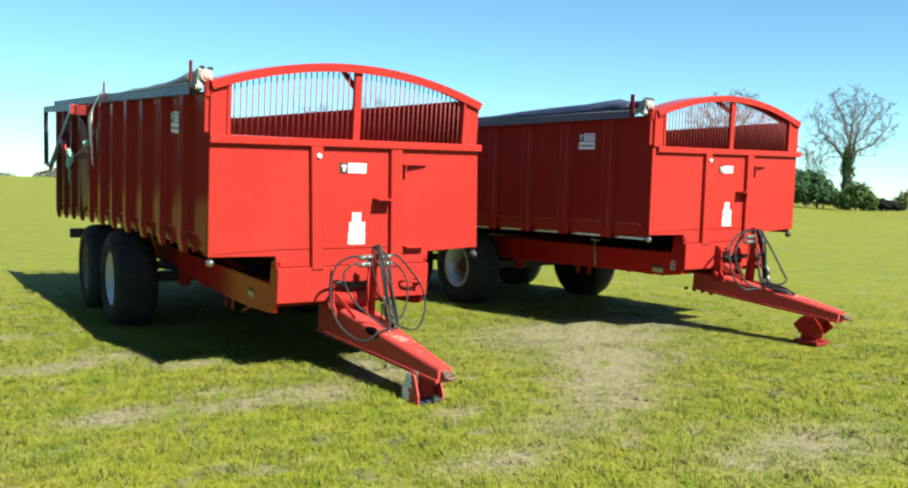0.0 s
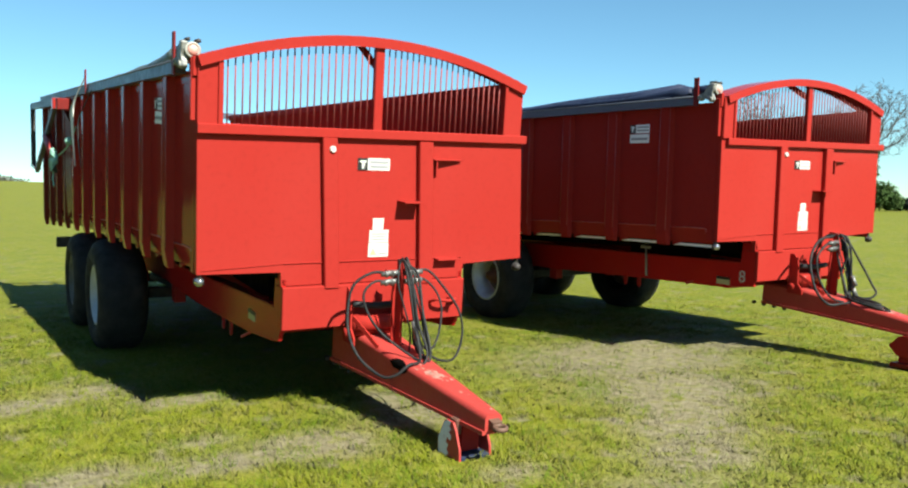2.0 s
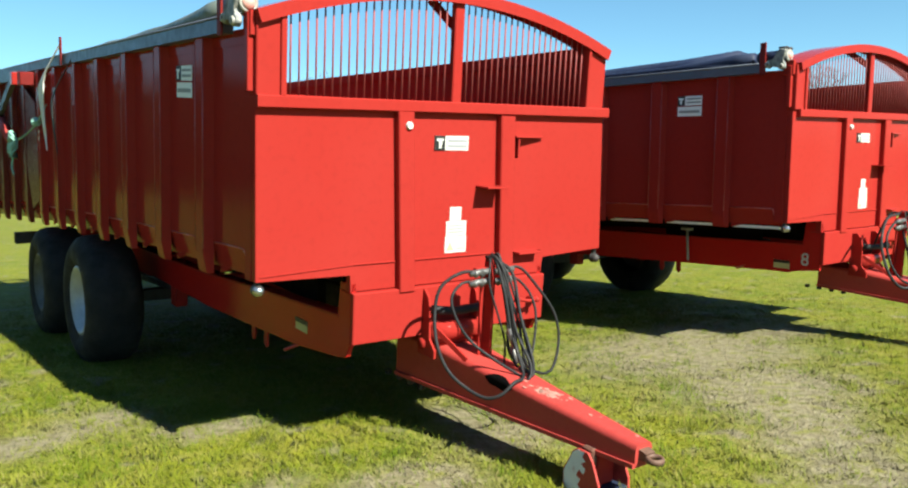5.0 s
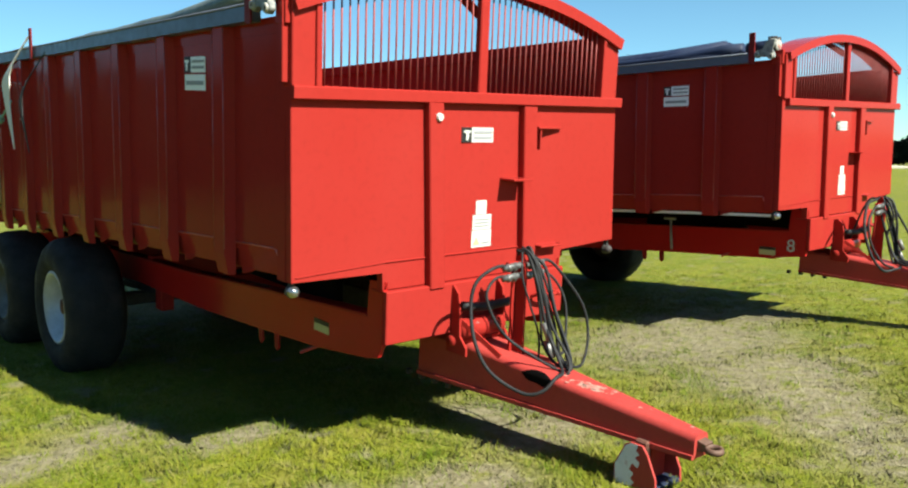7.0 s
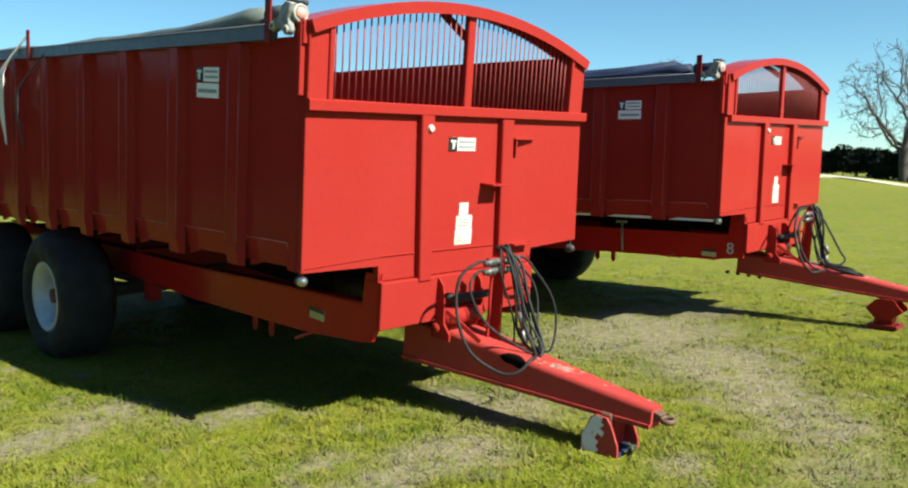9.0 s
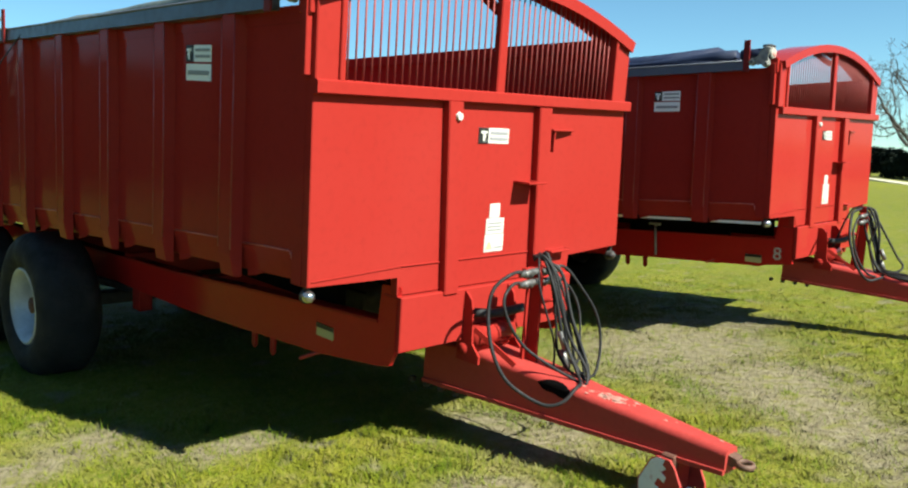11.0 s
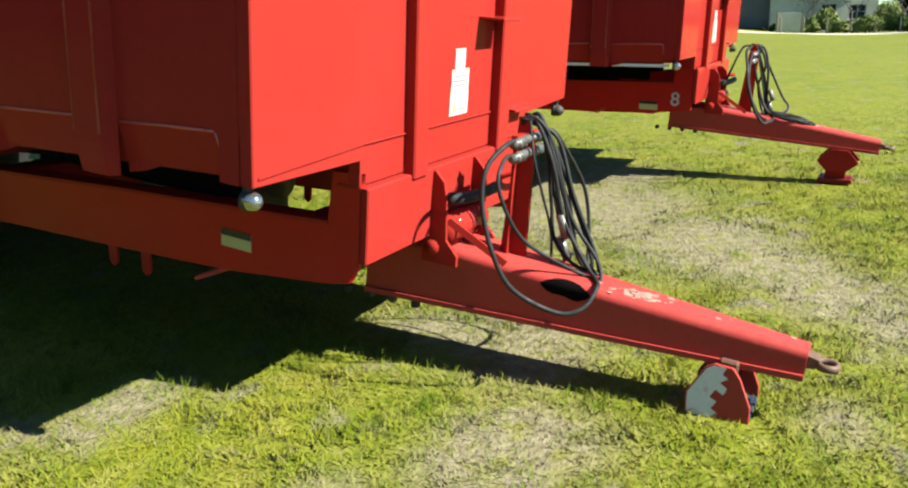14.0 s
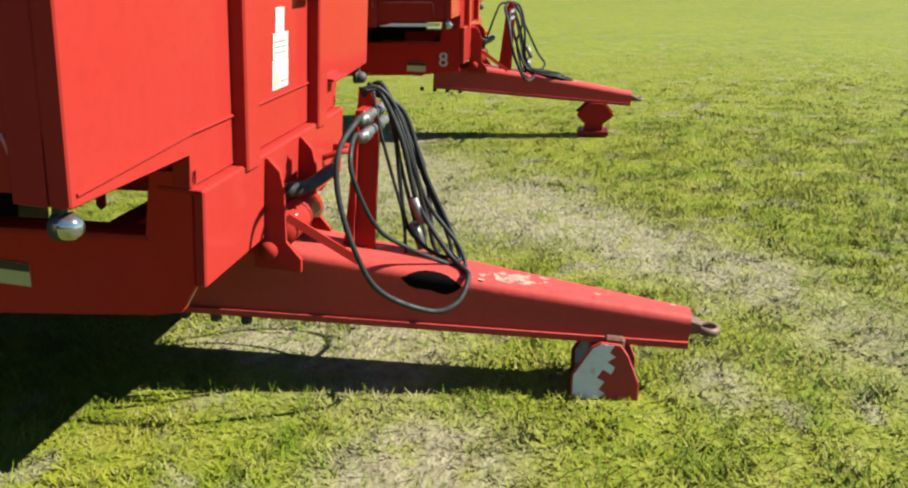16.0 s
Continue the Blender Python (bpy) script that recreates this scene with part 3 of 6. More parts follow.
def front_assembly(root, other):
    ARCH.update(mid=-0.015, half=1.195, end=2.252, rise=0.222) if other else ARCH.update(mid=-0.055, half=1.175, end=2.278, rise=0.217)
    low, top = (1.215, 1.20) if other else (1.195, 1.132)  # the panel's far edge at its foot and its head
    rail0, rail1, tilt = (-1.17, 1.235, 0.02) if other else (-1.222, 1.148, 0.028)
    body = part("front_panel", prism(B(), [(-1.21, 0.985), (-0.680, 0.985), (-0.680, 0.889), (0.680, 0.889), (0.680, 0.990),
                                           (low, 1.008), (top, 1.90), (-1.218, 1.90)], "y", 0.0, 0.05, 0.004), RED, root,
                "flat bright red sheet-steel front panel")
    part("seam_rail", box(B(), -0.665, 0.665, -0.008, 0.002, 1.034, 1.041, 0.002), RED, body)
    part("bottom_seam", bar(B(), (-1.19, -0.002, 1.012), (-0.66, -0.002, 1.037), 0.006, 0.006), RED, body)
    part("front_flange", box(B(), -1.2135, -1.18, 0.051, 0.125, 0.985, 2.20, 0.002), RED, root)
    part("front_flange", loft(B(), [[(x0 + d, y, z) for d, y in ((-0.03, 0.051), (0, 0.051), (0, 0.125), (-0.03, 0.125))] for x0, z in ((low, 0.99), (top - 0.025, 2.20))]), RED, root)
    rail = [[(x, y, z + dz) for y, z in ((-0.032, 1.832), (0.012, 1.832), (0.012, 1.894), (-0.032, 1.894), (-0.038, 1.888), (-0.038, 1.838))] for x, dz in ((rail0, 0.0), (rail1, tilt))]
    part("cross_rail", loft(B(), rail), RED, root, "red box-section rail across the front")
    skew = 0.012 if other else 0.05
    for x0, x1 in ((-0.445, -0.345), (0.255, 0.362)):
        rings = [[(x + dx, y, z) for x, y in ((x0, 0.004), (x0, -0.040), (x0 + 0.006, -0.046), (x1 - 0.006, -0.046), (x1, -0.040), (x1, 0.004))] for z, dx in ((0.872, skew), (1.845, 0.0))]
        part("pillar", loft(B(), rings), RED, root)
    part("cap", lathe(B(), [(0.0001, -0.012), (0.018, -0.012), (0.022, 0.0), (0.022, 0.004)], (-0.378, -0.048, 1.772), "y", 20), WHITE, root, "round white plastic cap")
    part("side_post", box(B(), -1.222, -1.10, -0.02, 0.06, 1.888, arch_z(-1.16) - 0.03, 0.005), RED, root)
    part("post_flange", box(B(), -1.252, -1.220, 0.015, 0.055, 1.905, arch_z(-1.18) - 0.03, 0.004), RED, root)
    part("post_lip", box(B(), -1.104, -1.074, -0.035, 0.06, 1.890, arch_z(-1.09) - 0.05, 0.004), RED, root)
    inner, outer = (0.985, 1.18) if other else (0.945, 1.105)
    part("side_post", box(B(), inner, outer, -0.02, 0.06, 1.905, arch_z(outer) - 0.03, 0.005), RED, root)
    part("post_lip", box(B(), inner - 0.006, inner + 0.018, -0.036, 0.057, 1.905, arch_z(inner) - 0.05, 0.004), RED, root)
    part("centre_post", box(B(), ARCH["mid"] - 0.034, ARCH["mid"] + 0.030, -0.024, 0.020, 1.89, arch_z(0.05) - 0.05, 0.006), RED, root)
    # arched hood: a bent plate with a deep front lip
    b, n = B(), 28
    rings = []
    for k in range(n + 1):
        x = ARCH["mid"] + ARCH["half"] * (-1 + 2 * k / n)
        z, slope = arch_z(x), -2 * ARCH["rise"] * (x - ARCH["mid"]) / ARCH["half"] ** 2
        nx, nz = Vector((-slope, 0, 1)).normalized().xz
        def q(dep, y):
            return (x - nx * dep, y, z - nz * dep)
        rings.append([q(0, -0.046), q(0.064, -0.046), q(0.064, -0.026), q(0.022, -0.026), q(0.022, 0.20), q(0, 0.20)])
    part("arch", loft(b, rings), RED, root, "curved red arch over the front grille")
    b = B()
    bar(b, (ARCH["mid"] - 0.06, 0.188, arch_z(0.0) - 0.03), (ARCH["mid"] - 0.012, 0.022, 2.315), 0.05, 0.012, (1, 0, 0))
    part("brace", b, RED, root)
    left = np.linspace(-1.043, ARCH["mid"] - 0.034 - 0.042, 21)
    right = np.linspace(ARCH["mid"] + 0.030 + 0.042, inner - 0.040, 21)
    for x in (*left, *right):
        rod_mesh = rod(B(), (x, 0.0, 1.90), (x, 0.0, arch_z(x) - 0.03), 0.0047, 6)
        part("grille_rod", rod_mesh, ROD, root, smooth=True)
    # step brackets
    plates = (([(0.364, 0.004), (0.364, -0.060), (0.41, -0.060), (0.61, -0.022), (0.61, 0.004)], 1.728, 0.402),
              ([(0.125, 0.004), (0.125, -0.115), (0.275, -0.115), (0.275, 0.004)], 1.438, 0.0), ([(0.44, 0.004), (0.44, -0.06), (0.62, -0.06), (0.62, 0.004)], 1.030, 0.0))
    for outline, z, leg in plates:
        b = prism(B(), outline, "z", z - 0.006, z + 0.006, 0.002)
        if leg:
            box(b, leg - 0.012, leg, -0.05, 0.004, z - 0.125, z - 0.004, 0.002)
        part("step", b, RED, root)
    name_sticker(root, "y", 0.0, -1, -0.18, 0.055, 1.642, 1.722, False)
    decal("warning_sticker", root, WHITE, -0.052, 0.028, 1.245, 1.322, "y", 0.0, -1, "white safety sticker")
    s = decal("warning_sticker", root, WHITE, -0.074, 0.068, 1.158, 1.242, "y", 0.0, -1, "white safety sticker")
    for z in (1.178, 1.196, 1.214):
        decal("print_bar", s, GREYINK, -0.06, 0.05, z, z + 0.006, "y", -0.003, -1)
    s = decal("warning_sticker", root, WHITE, -0.078, 0.072, 1.060, 1.155, "y", 0.0, -1, "white safety sticker with a yellow triangle")
    b = prism(B(), [(-0.068, 1.075), (-0.018, 1.075), (-0.043, 1.12)], "y", -0.006, -0.003)
    part("triangle", b, PALE, s)
    decal("print_bar", s, GREYINK, 0.0, 0.06, 1.08, 1.088, "y", -0.003, -1)
    # marker lamps under the corners
    for sx in (-1, 1):
        lamp = part("marker_lamp", lathe(B(), [(0.0001, -0.036), (0.014, -0.033), (0.025, -0.022), (0.030, -0.004), (0.027, 0.016), (0.0001, 0.024)],
                    (sx * 1.185, 0.03, 0.94), "y", 20), (LAMP if sx < 0 else DARK), root, "round clear marker lamp" if sx < 0 else "round black marker lamp", True)
        part("lamp_collar", lathe(B(), [(0.029, 0.004), (0.033, 0.008), (0.030, 0.024), (0.0001, 0.028)], (sx * 1.185, 0.03, 0.94), "y", 18), DARK, lamp, "", True)
        part("lamp_stem", box(B(), sx * 1.185 - 0.012, sx * 1.185 + 0.012, 0.03, 0.055, 0.93, 1.0, 0.003), DARK, lamp)


def side_assembly(root, sx, lower):
    n = 12
    ys = [LENGTH * k / n for k in range(n + 1)]

    def sheet(off, thick, low, high, y0=0.04, y1=LENGTH):
        b = B()
        rings = []
        for k in range(n + 1):
            y = y0 + (y1 - y0) * k / n
            h, z0, z1 = half_at(y) + off, low(y), high(y)
            h0, h1 = (h - lean_at(z0), h - lean_at(z1)) if sx > 0 else (h, h)
            rings.append([(sx * h0, y, z0), (sx * (h0 - thick), y, z0), (sx * (h1 - thick), y, z1), (sx * h1, y, z1)])
        return loft(b, rings)
    rim_top = top_at if sx < 0 else (lambda y: far_top_at(y) - lower)
    wall = part("side_wall", sheet(0.0, 0.012, lambda y: floor_at(y) + 0.132, rim_top), RED, root, "glossy dark red sheet-steel side")
    # thin overlay that darkens the rear bays by colour
    part("rear_sheet", sheet(0.004, 0.004, lambda y: floor_at(y) + 0.165, lambda y: rim_top(y) - 0.075, 5.1, LENGTH - 0.02), REAR_SHADE, wall, "thin rear sheet in red darkened for shade")
    # folded lower skirt and top rim
    b = B()
    rings = []
    for y in ys:
        h, f = half_at(y), floor_at(y)
        rings.append([(sx * (h + 0.001), y + 0.04, f + 0.136), (sx * (h - 0.036), y + 0.04, f - 0.004), (sx * (h - 0.046), y + 0.04, f - 0.004), (sx * (h - 0.013), y + 0.04, f + 0.145)])
    part("skirt", loft(b, rings), RED, root)
    part("top_rim", sheet(0.006, 0.05, lambda y: rim_top(y) - 0.07, lambda y: rim_top(y) + 0.004), RED, root)
    if sx < 0:
        part("sheet_rail", sheet(0.075, 0.07, lambda y: top_at(y) - 0.012, lambda y: top_at(y) + 0.068, 0.27, LENGTH - 0.1), GALV, root, "grey galvanised sheet rail")
        lip = [(-(half_at(v) + 0.077), v, top_at(v) + 0.062) for v in (0.28, 2.0, 4.0, 6.0, LENGTH - 0.1)]
        part("rail_lip", tube(B(), lip, 0.006, 6), GALV, root, "bright steel edge of the rail", True)
    y = 0.535
    while y < LENGTH - 0.1:
        b = B()
        h0 = half_at(y)
        w, d = 0.155, 0.054
        f, t = floor_at(y + w / 2), rim_top(y + w / 2) - 0.012
        ring = [(y, 0.0), (y + 0.02, d), (y + w - 0.02, d), (y + w, 0.0)]
        rings = [[(sx * (h0 - (lean_at(z) if sx > 0 else 0) + u * s), v, z) for v, u in ring] for z, s in ((f - 0.035, 0.62), (f + 0.07, 1.0), (t, 1.0))]
        rib = part("rib", loft(b, rings), RED if y < 5.0 else REAR_SHADE, root)
        if y < 5.0:
            # thin tubes draw the highlight along both rib corners in colour
            for i in (1, 2):
                edge = [(sx * (h0 - (lean_at(z) if sx > 0 else 0) + d - 0.001), ring[i][0] + (0.001 if i == 1 else -0.001), z) for z in (f + 0.10, (f + t) / 2, t - 0.01)]
                part("rib_edge", tube(B(), edge, 0.0034, 6), RIB_GLINT, rib, "rib corner with its highlight painted on", True)
        # the fold along the bay in front of the rib, and the flared corner under it
        f0 = y - 0.685 + w if y > 0.6 else 0.13
        if y < 5.0:
            # bead in lighter red, the fold's bright line put into colour
            fold = [(sx * (half_at(v) + 0.0015), v, floor_at(v) + 0.134 + 0.002 * math.sin(21 * v)) for v in (f0 + 0.012, (f0 + y) / 2, y - 0.012)]
            part("fold", tube(B(), fold, 0.0042, 6), FOLD_GLINT, rib, "sheet fold with its highlight painted in", True)
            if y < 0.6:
                part("fold", tube(B(), [(sx * (half_at(0.11) + 0.0015), 0.135, floor_at(0.11) + 0.13), (sx * (half_at(0.11) - 0.010), 0.128, floor_at(0.11) + 0.085), (sx * (half_at(0.11) - 0.026), 0.126, floor_at(0.11) + 0.03)], 0.0042, 6), FOLD_GLINT, rib, "", True)
            g = floor_at(y)
            x0, x1 = sorted((sx * (h0 - 0.045), sx * (h0 - 0.035)))
            part("gusset", prism(B(), [(y - 0.15, g + 0.012), (y - 0.07, g - 0.018), (y + 0.004, g - 0.036), (y + 0.004, g + 0.03)], "x", x0, x1, 0.002), RED, rib)
        y += 0.685
    return wall


def wheel(root, x, y, z, sx, rim_paint):
    """A wide low tyre on a silver dished rim."""
    hub = new("wheel")
    hub.parent = root
    hub.matrix_local = pose(x, y, z, 0, 0, 0)
    R, W = 0.545, 0.42
    w2 = W / 2
    prof = [(0.275, -w2 + 0.05), (0.30, -w2 + 0.015), (0.37, -w2 - 0.012), (0.44, -w2 - 0.008), (0.495, -w2 + 0.02), (0.528, -w2 + 0.055), (R, -w2 + 0.10),
            (R + 0.004, 0.0), (R, w2 - 0.10), (0.528, w2 - 0.055), (0.495, w2 - 0.02), (0.44, w2 + 0.008), (0.37, w2 + 0.012), (0.30, w2 - 0.015), (0.275, w2 - 0.05)]
    b = lathe(B(), prof, (0, 0, 0), "x", 56)
    part("tyre", b, TYRE, hub, "worn black tyre", True)
    s = sx
    rim = [(0.285, s * (w2 - 0.045)), (0.292, s * (w2 - 0.02)), (0.272, s * (w2 - 0.012)), (0.262, s * (w2 - 0.05)), (0.238, s * (w2 - 0.065)), (0.232, s * (w2 - 0.20)),
           (0.222, s * (w2 - 0.24)), (0.216, s * (w2 - 0.242))]
    rm = part("rim", lathe(B(), rim, (0, 0, 0), "x", 40), rim_paint, hub, "silver painted dished rim" if rim_paint is RIM else "dirty dark dished rim", True)
    # disc darker than the barrel: the recess's shade is in the colour
    disc = [(0.218, s * (w2 - 0.240)), (0.205, s * (w2 - 0.225)), (0.16, s * (w2 - 0.185)), (0.125, s * (w2 - 0.18)), (0.115, s * (w2 - 0.21)), (0.0001, s * (w2 - 0.21))]
    part("wheel_disc", lathe(B(), disc, (0, 0, 0), "x", 32), RIM_DARK, rm, "dirty grey wheel disc, darkened for its recess", True)
    part("hub_cap", lathe(B(), [(0.10, s * (w2 - 0.21)), (0.095, s * (w2 - 0.13)), (0.065, s * (w2 - 0.115)), (0.06, s * (w2 - 0.075)), (0.0001, s * (w2 - 0.07))], (0, 0, 0), "x", 20), RUST, hub, "rusty hub", True)
    for k in range(8):
        a = 2 * math.pi * k / 8
        c = (0, 0.155 * math.cos(a), 0.155 * math.sin(a))
        part("wheel_nut", rod(B(), (s * (w2 - 0.225), c[1], c[2]), (s * (w2 - 0.19), c[1], c[2]), 0.014, 6), RUST, rm)
    return hub


def chassis(root, other):
    up = 0.085 if other else 0.0
    prof = [(0.0, 0.600), (0.0, 0.935), (0.12, 0.925), (0.135, 0.738), (1.22, 0.665), (2.3, 0.58), (6.2, 0.38), (6.2, 0.14), (4.6, 0.22), (3.3, 0.32), (2.1, 0.345), (1.22, 0.397), (0.62, 0.438), (0.13, 0.500), (0.04, 0.520)]
    if other:
        prof = [(0.0, 0.555), (0.0, 0.955), (0.14, 0.955), (0.155, 0.765), (1.35, 0.70), (3.3, 0.60), (6.2, 0.38), (6.2, 0.12), (4.6, 0.15), (2.95, 0.245), (1.35, 0.355), (0.35, 0.50)]
        prof = [(y, z + 0.022 * y + (up if 1 < y < 5 and z < 0.4 else 0)) for y, z in prof]
    for sx in (-1, 1):
        b = B()
        x0, x1 = sorted((sx * 0.675, sx * 0.645))
        prism(b, prof, "x", x0, x1, 0.003)
        beam = part("chassis_beam", b, RED_GLOSS, root, "deep red chassis side plate")
        b = B()
        for (ya, za), (yb, zb) in zip(prof[3:6], prof[4:7]):
            bar(b, (sx * 0.63, ya, za - 0.006), (sx * 0.63, yb, zb - 0.006), 0.10, 0.014)
        part("beam_flange", b, RED, beam)
        for y in ((1.42, 1.62) if other else (1.06, 1.26)):
            g = up * 1.3 if other else 0.05
            b = prism(B(), [(y, g + 0.36), (y + 0.05, g + 0.355), (y + 0.045, g + 0.27), (y + 0.022, g + 0.25), (y, g + 0.27)], "x", min(sx * 0.66, sx * 0.672), max(sx * 0.66, sx * 0.672))
            part("lug", b, RED, beam)
        b = B()
        rod(b, (sx * 0.655, 0.62, up * 1.4 + 0.445), (sx * 0.675, 0.79, up * 1.4 + 0.365), 0.011)
        part("pin", b, RED_WORN, beam)
    plate = part("front_plate", box(B(), -0.678, 0.678, -0.035, -0.002, 0.605, 0.885, 0.005), RED, root, "red chassis front plate")
    b = B()
    tube(b, spline([(0.40, -0.035, 0.73), (0.42, -0.10, 0.76), (0.48, -0.11, 0.75), (0.54, -0.10, 0.745), (0.60, -0.06, 0.75)], 5), 0.011, 8)
    rod(b, (0.55, -0.035, 0.74), (0.56, -0.12, 0.75), 0.016, 8)
    part("pipe_hook", b, RED, plate, "", True)
    part("plate_fold", box(B(), -0.678, 0.678, -0.03, 0.10, 0.872, 0.886, 0.003), RED, plate)
    for y, z in ((0.30, 0.62), (1.9, 0.55), (3.1, 0.50), (4.3, 0.42), (5.6, 0.34)):
        part("cross_member", box(B(), -0.645, 0.645, y, y + 0.08, z - 0.12, z + 0.06, 0.004), RED, root)
    # subframe under the body floor, coloured near black as its shade
    for sx in (-1, 1):
        b = B()
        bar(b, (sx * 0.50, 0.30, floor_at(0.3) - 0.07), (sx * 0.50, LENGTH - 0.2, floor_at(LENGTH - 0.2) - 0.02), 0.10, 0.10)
        part("floor_bearer", b, SHADE_BLACK, root)
        # black box deepens the bearer to keep the gap above the beam dark
        part("tipping_frame", box(B(), sx * 0.50 - 0.03, sx * 0.50 + 0.03, 0.66, 1.72, 0.66, floor_at(1.72) - 0.02, 0.004), SHADE_BLACK, root, "deep frame under the body, black for shade")
    b = B()
    rings = []
    for k in range(9):
        y = 0.05 + (LENGTH - 0.05) * k / 8
        h, f = half_at(y) - 0.052, floor_at(y) + 0.050
        rings.append([(-h, y, f), (h, y, f), (h, y, f + 0.02), (-h, y, f + 0.02)])
    part("body_floor", loft(b, rings), RED, root)
    k = 0
    y = 0.6
    while y < LENGTH:
        # joists blacked out so that they sink into the underside's shade
        part("floor_joist", box(B(), -1.1, 1.1, y, y + 0.07, floor_at(y) - 0.03, floor_at(y) + 0.045, 0), SHADE_BLACK, root)
        y += 0.69
    # dark block added to close off the bright gap under the body
    part("ram_cradle", box(B(), -0.10, 0.10, 0.95, 1.60, 0.40, 0.64, 0.01), DARK, root)
    # black ram housing under the front of the body
    part("tipping_ram", rod(B(), (0, 0.9, 0.62), (0, 2.0, 0.60), 0.085, 16), DARK, root, "", True)


def drawbar(root, other):
    def half(y):
        return 0.055 + (0.155 - 0.055) * (y + 1.46) / 1.46
    top = [(0.30, 0.545), (0.0, 0.545), (-0.1, 0.54), (-0.85, 0.487), (-1.46, 0.447)]
    low = [(0.30, 0.272), (0.0, 0.285), (-0.1, 0.288), (-0.85, 0.312), (-1.46, 0.335)]
    if other:
        top = [*top[:3], (-0.85, 0.475), (-1.39, 0.415)]
        low = [(0.30, 0.335), (0.0, 0.335), (-0.1, 0.335), (-0.85, 0.318), (-1.39, 0.305)]
    end, drop = top[-1][0], top[-1][1] - 0.447
    foot_z = low[0][1]
    rings = []
    for (y, zt), (_, zb) in zip(top, low):
        h = half(y)
        arc = [(h - 0.034 + 0.034 * math.cos(a), zt - 0.034 + 0.034 * math.sin(a)) for a in [math.pi / 14 * k for k in range(8)]]
        rings.append([(-h, y, zb), (h, y, zb), *[(x, y, z) for x, z in arc], *[(-x, y, z) for x, z in arc[::-1]]])
    dbar = part("drawbar", loft(B(), rings), RED_WORN, root, "tapered red box-section drawbar with scuffed paint")
    b = B()
    for s in (-1, 1):
        bar(b, (s * (half(0.3) + 0.005), 0.30, foot_z + 0.013), (s * (half(end) + 0.005), end, low[-1][1] + 0.010), 0.018, 0.022)
    part("bottom_flange", b, RED_WORN, dbar)
    for k in range(4):
        y = 0.05 + 0.11 * k
        part("bolt", box(B(), -half(y) - 0.005, -half(y) + 0.03, y, y + 0.03, foot_z - 0.027, foot_z + 0.003, 0.003), DARK, dbar)
    # worn eye
    b = B()
    e, d = end + 1.46, drop
    loft(b, [[(-0.035, e - 1.44, d + 0.37), (0.035, e - 1.44, d + 0.37), (0.035, e - 1.44, d + 0.425), (-0.035, e - 1.44, d + 0.425)],
             [(-0.03, e - 1.49, d + 0.375), (0.03, e - 1.49, d + 0.375), (0.03, e - 1.50, d + 0.41), (-0.03, e - 1.50, d + 0.41)]])
    part("eye_shank", b, EYE, dbar)
    b = B()
    n, rings = 20, []
    for k in range(n):
        a = 2 * math.pi * k / n
        u = Vector((math.cos(a), math.sin(a), 0))
        c = Vector((0, end - 0.065, 0.390 + drop))
        rings.append([c + u * r + Vector((0, 0, z)) for r, z in ((0.041, -0.014), (0.044, 0.0), (0.039, 0.012), (0.028, 0.011), (0.025, 0.0), (0.028, -0.013))])
    rings.append(rings[0])
    loft(b, rings, caps=False)
    bmesh.ops.remove_doubles(b, verts=b.verts, dist=1e-5)
    part("drawbar_eye", b, EYE, dbar, "worn rusty towing eye", True)
    # black skin over the near top edge, painted as a hole's dark inside
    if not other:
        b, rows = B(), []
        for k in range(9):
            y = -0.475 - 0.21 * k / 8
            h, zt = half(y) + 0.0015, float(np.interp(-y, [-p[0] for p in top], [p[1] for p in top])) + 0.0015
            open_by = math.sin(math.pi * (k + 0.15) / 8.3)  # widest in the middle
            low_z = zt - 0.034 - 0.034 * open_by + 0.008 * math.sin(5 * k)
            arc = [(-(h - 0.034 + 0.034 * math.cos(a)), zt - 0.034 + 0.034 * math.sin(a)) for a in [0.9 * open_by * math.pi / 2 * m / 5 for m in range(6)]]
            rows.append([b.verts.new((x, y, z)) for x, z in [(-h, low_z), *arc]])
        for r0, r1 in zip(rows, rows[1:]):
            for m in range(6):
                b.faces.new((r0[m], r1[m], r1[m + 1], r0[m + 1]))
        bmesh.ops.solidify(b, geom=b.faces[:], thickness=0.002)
        part("worn_hollow", b, SHADE_BLACK, dbar, "black patch for a hole's dark inside")
    # flaked paint on the top face
    def top_z(y):
        return float(np.interp(-y, [-p[0] for p in top], [p[1] for p in top]))

    rng = random.Random(4)
    for cx, cy, r, k in (*[(rng.gauss(-0.02, 0.03), rng.gauss(-0.84, 0.075), rng.uniform(0.003, 0.011), rng.uniform(0.8, 2.0)) for _ in range(34)], (-0.040, -0.82, 0.030, 1.5), (-0.012, -0.855, 0.034, 1.3), (-0.03, -0.89, 0.022, 1.6), (0.02, -0.87, 0.018, 1.6), (-0.01, -1.14, 0.010, 1.4), (0.015, -1.18, 0.006, 1.2), (0.02, -1.40, 0.008, 1.6)):
        ring = []
        for a in range(14):
            q = r * rng.uniform(0.55, 1.15)
            ring.append((cx + q * math.cos(2 * math.pi * a / 14), cy + q * k * math.sin(2 * math.pi * a / 14)))
        b = B()
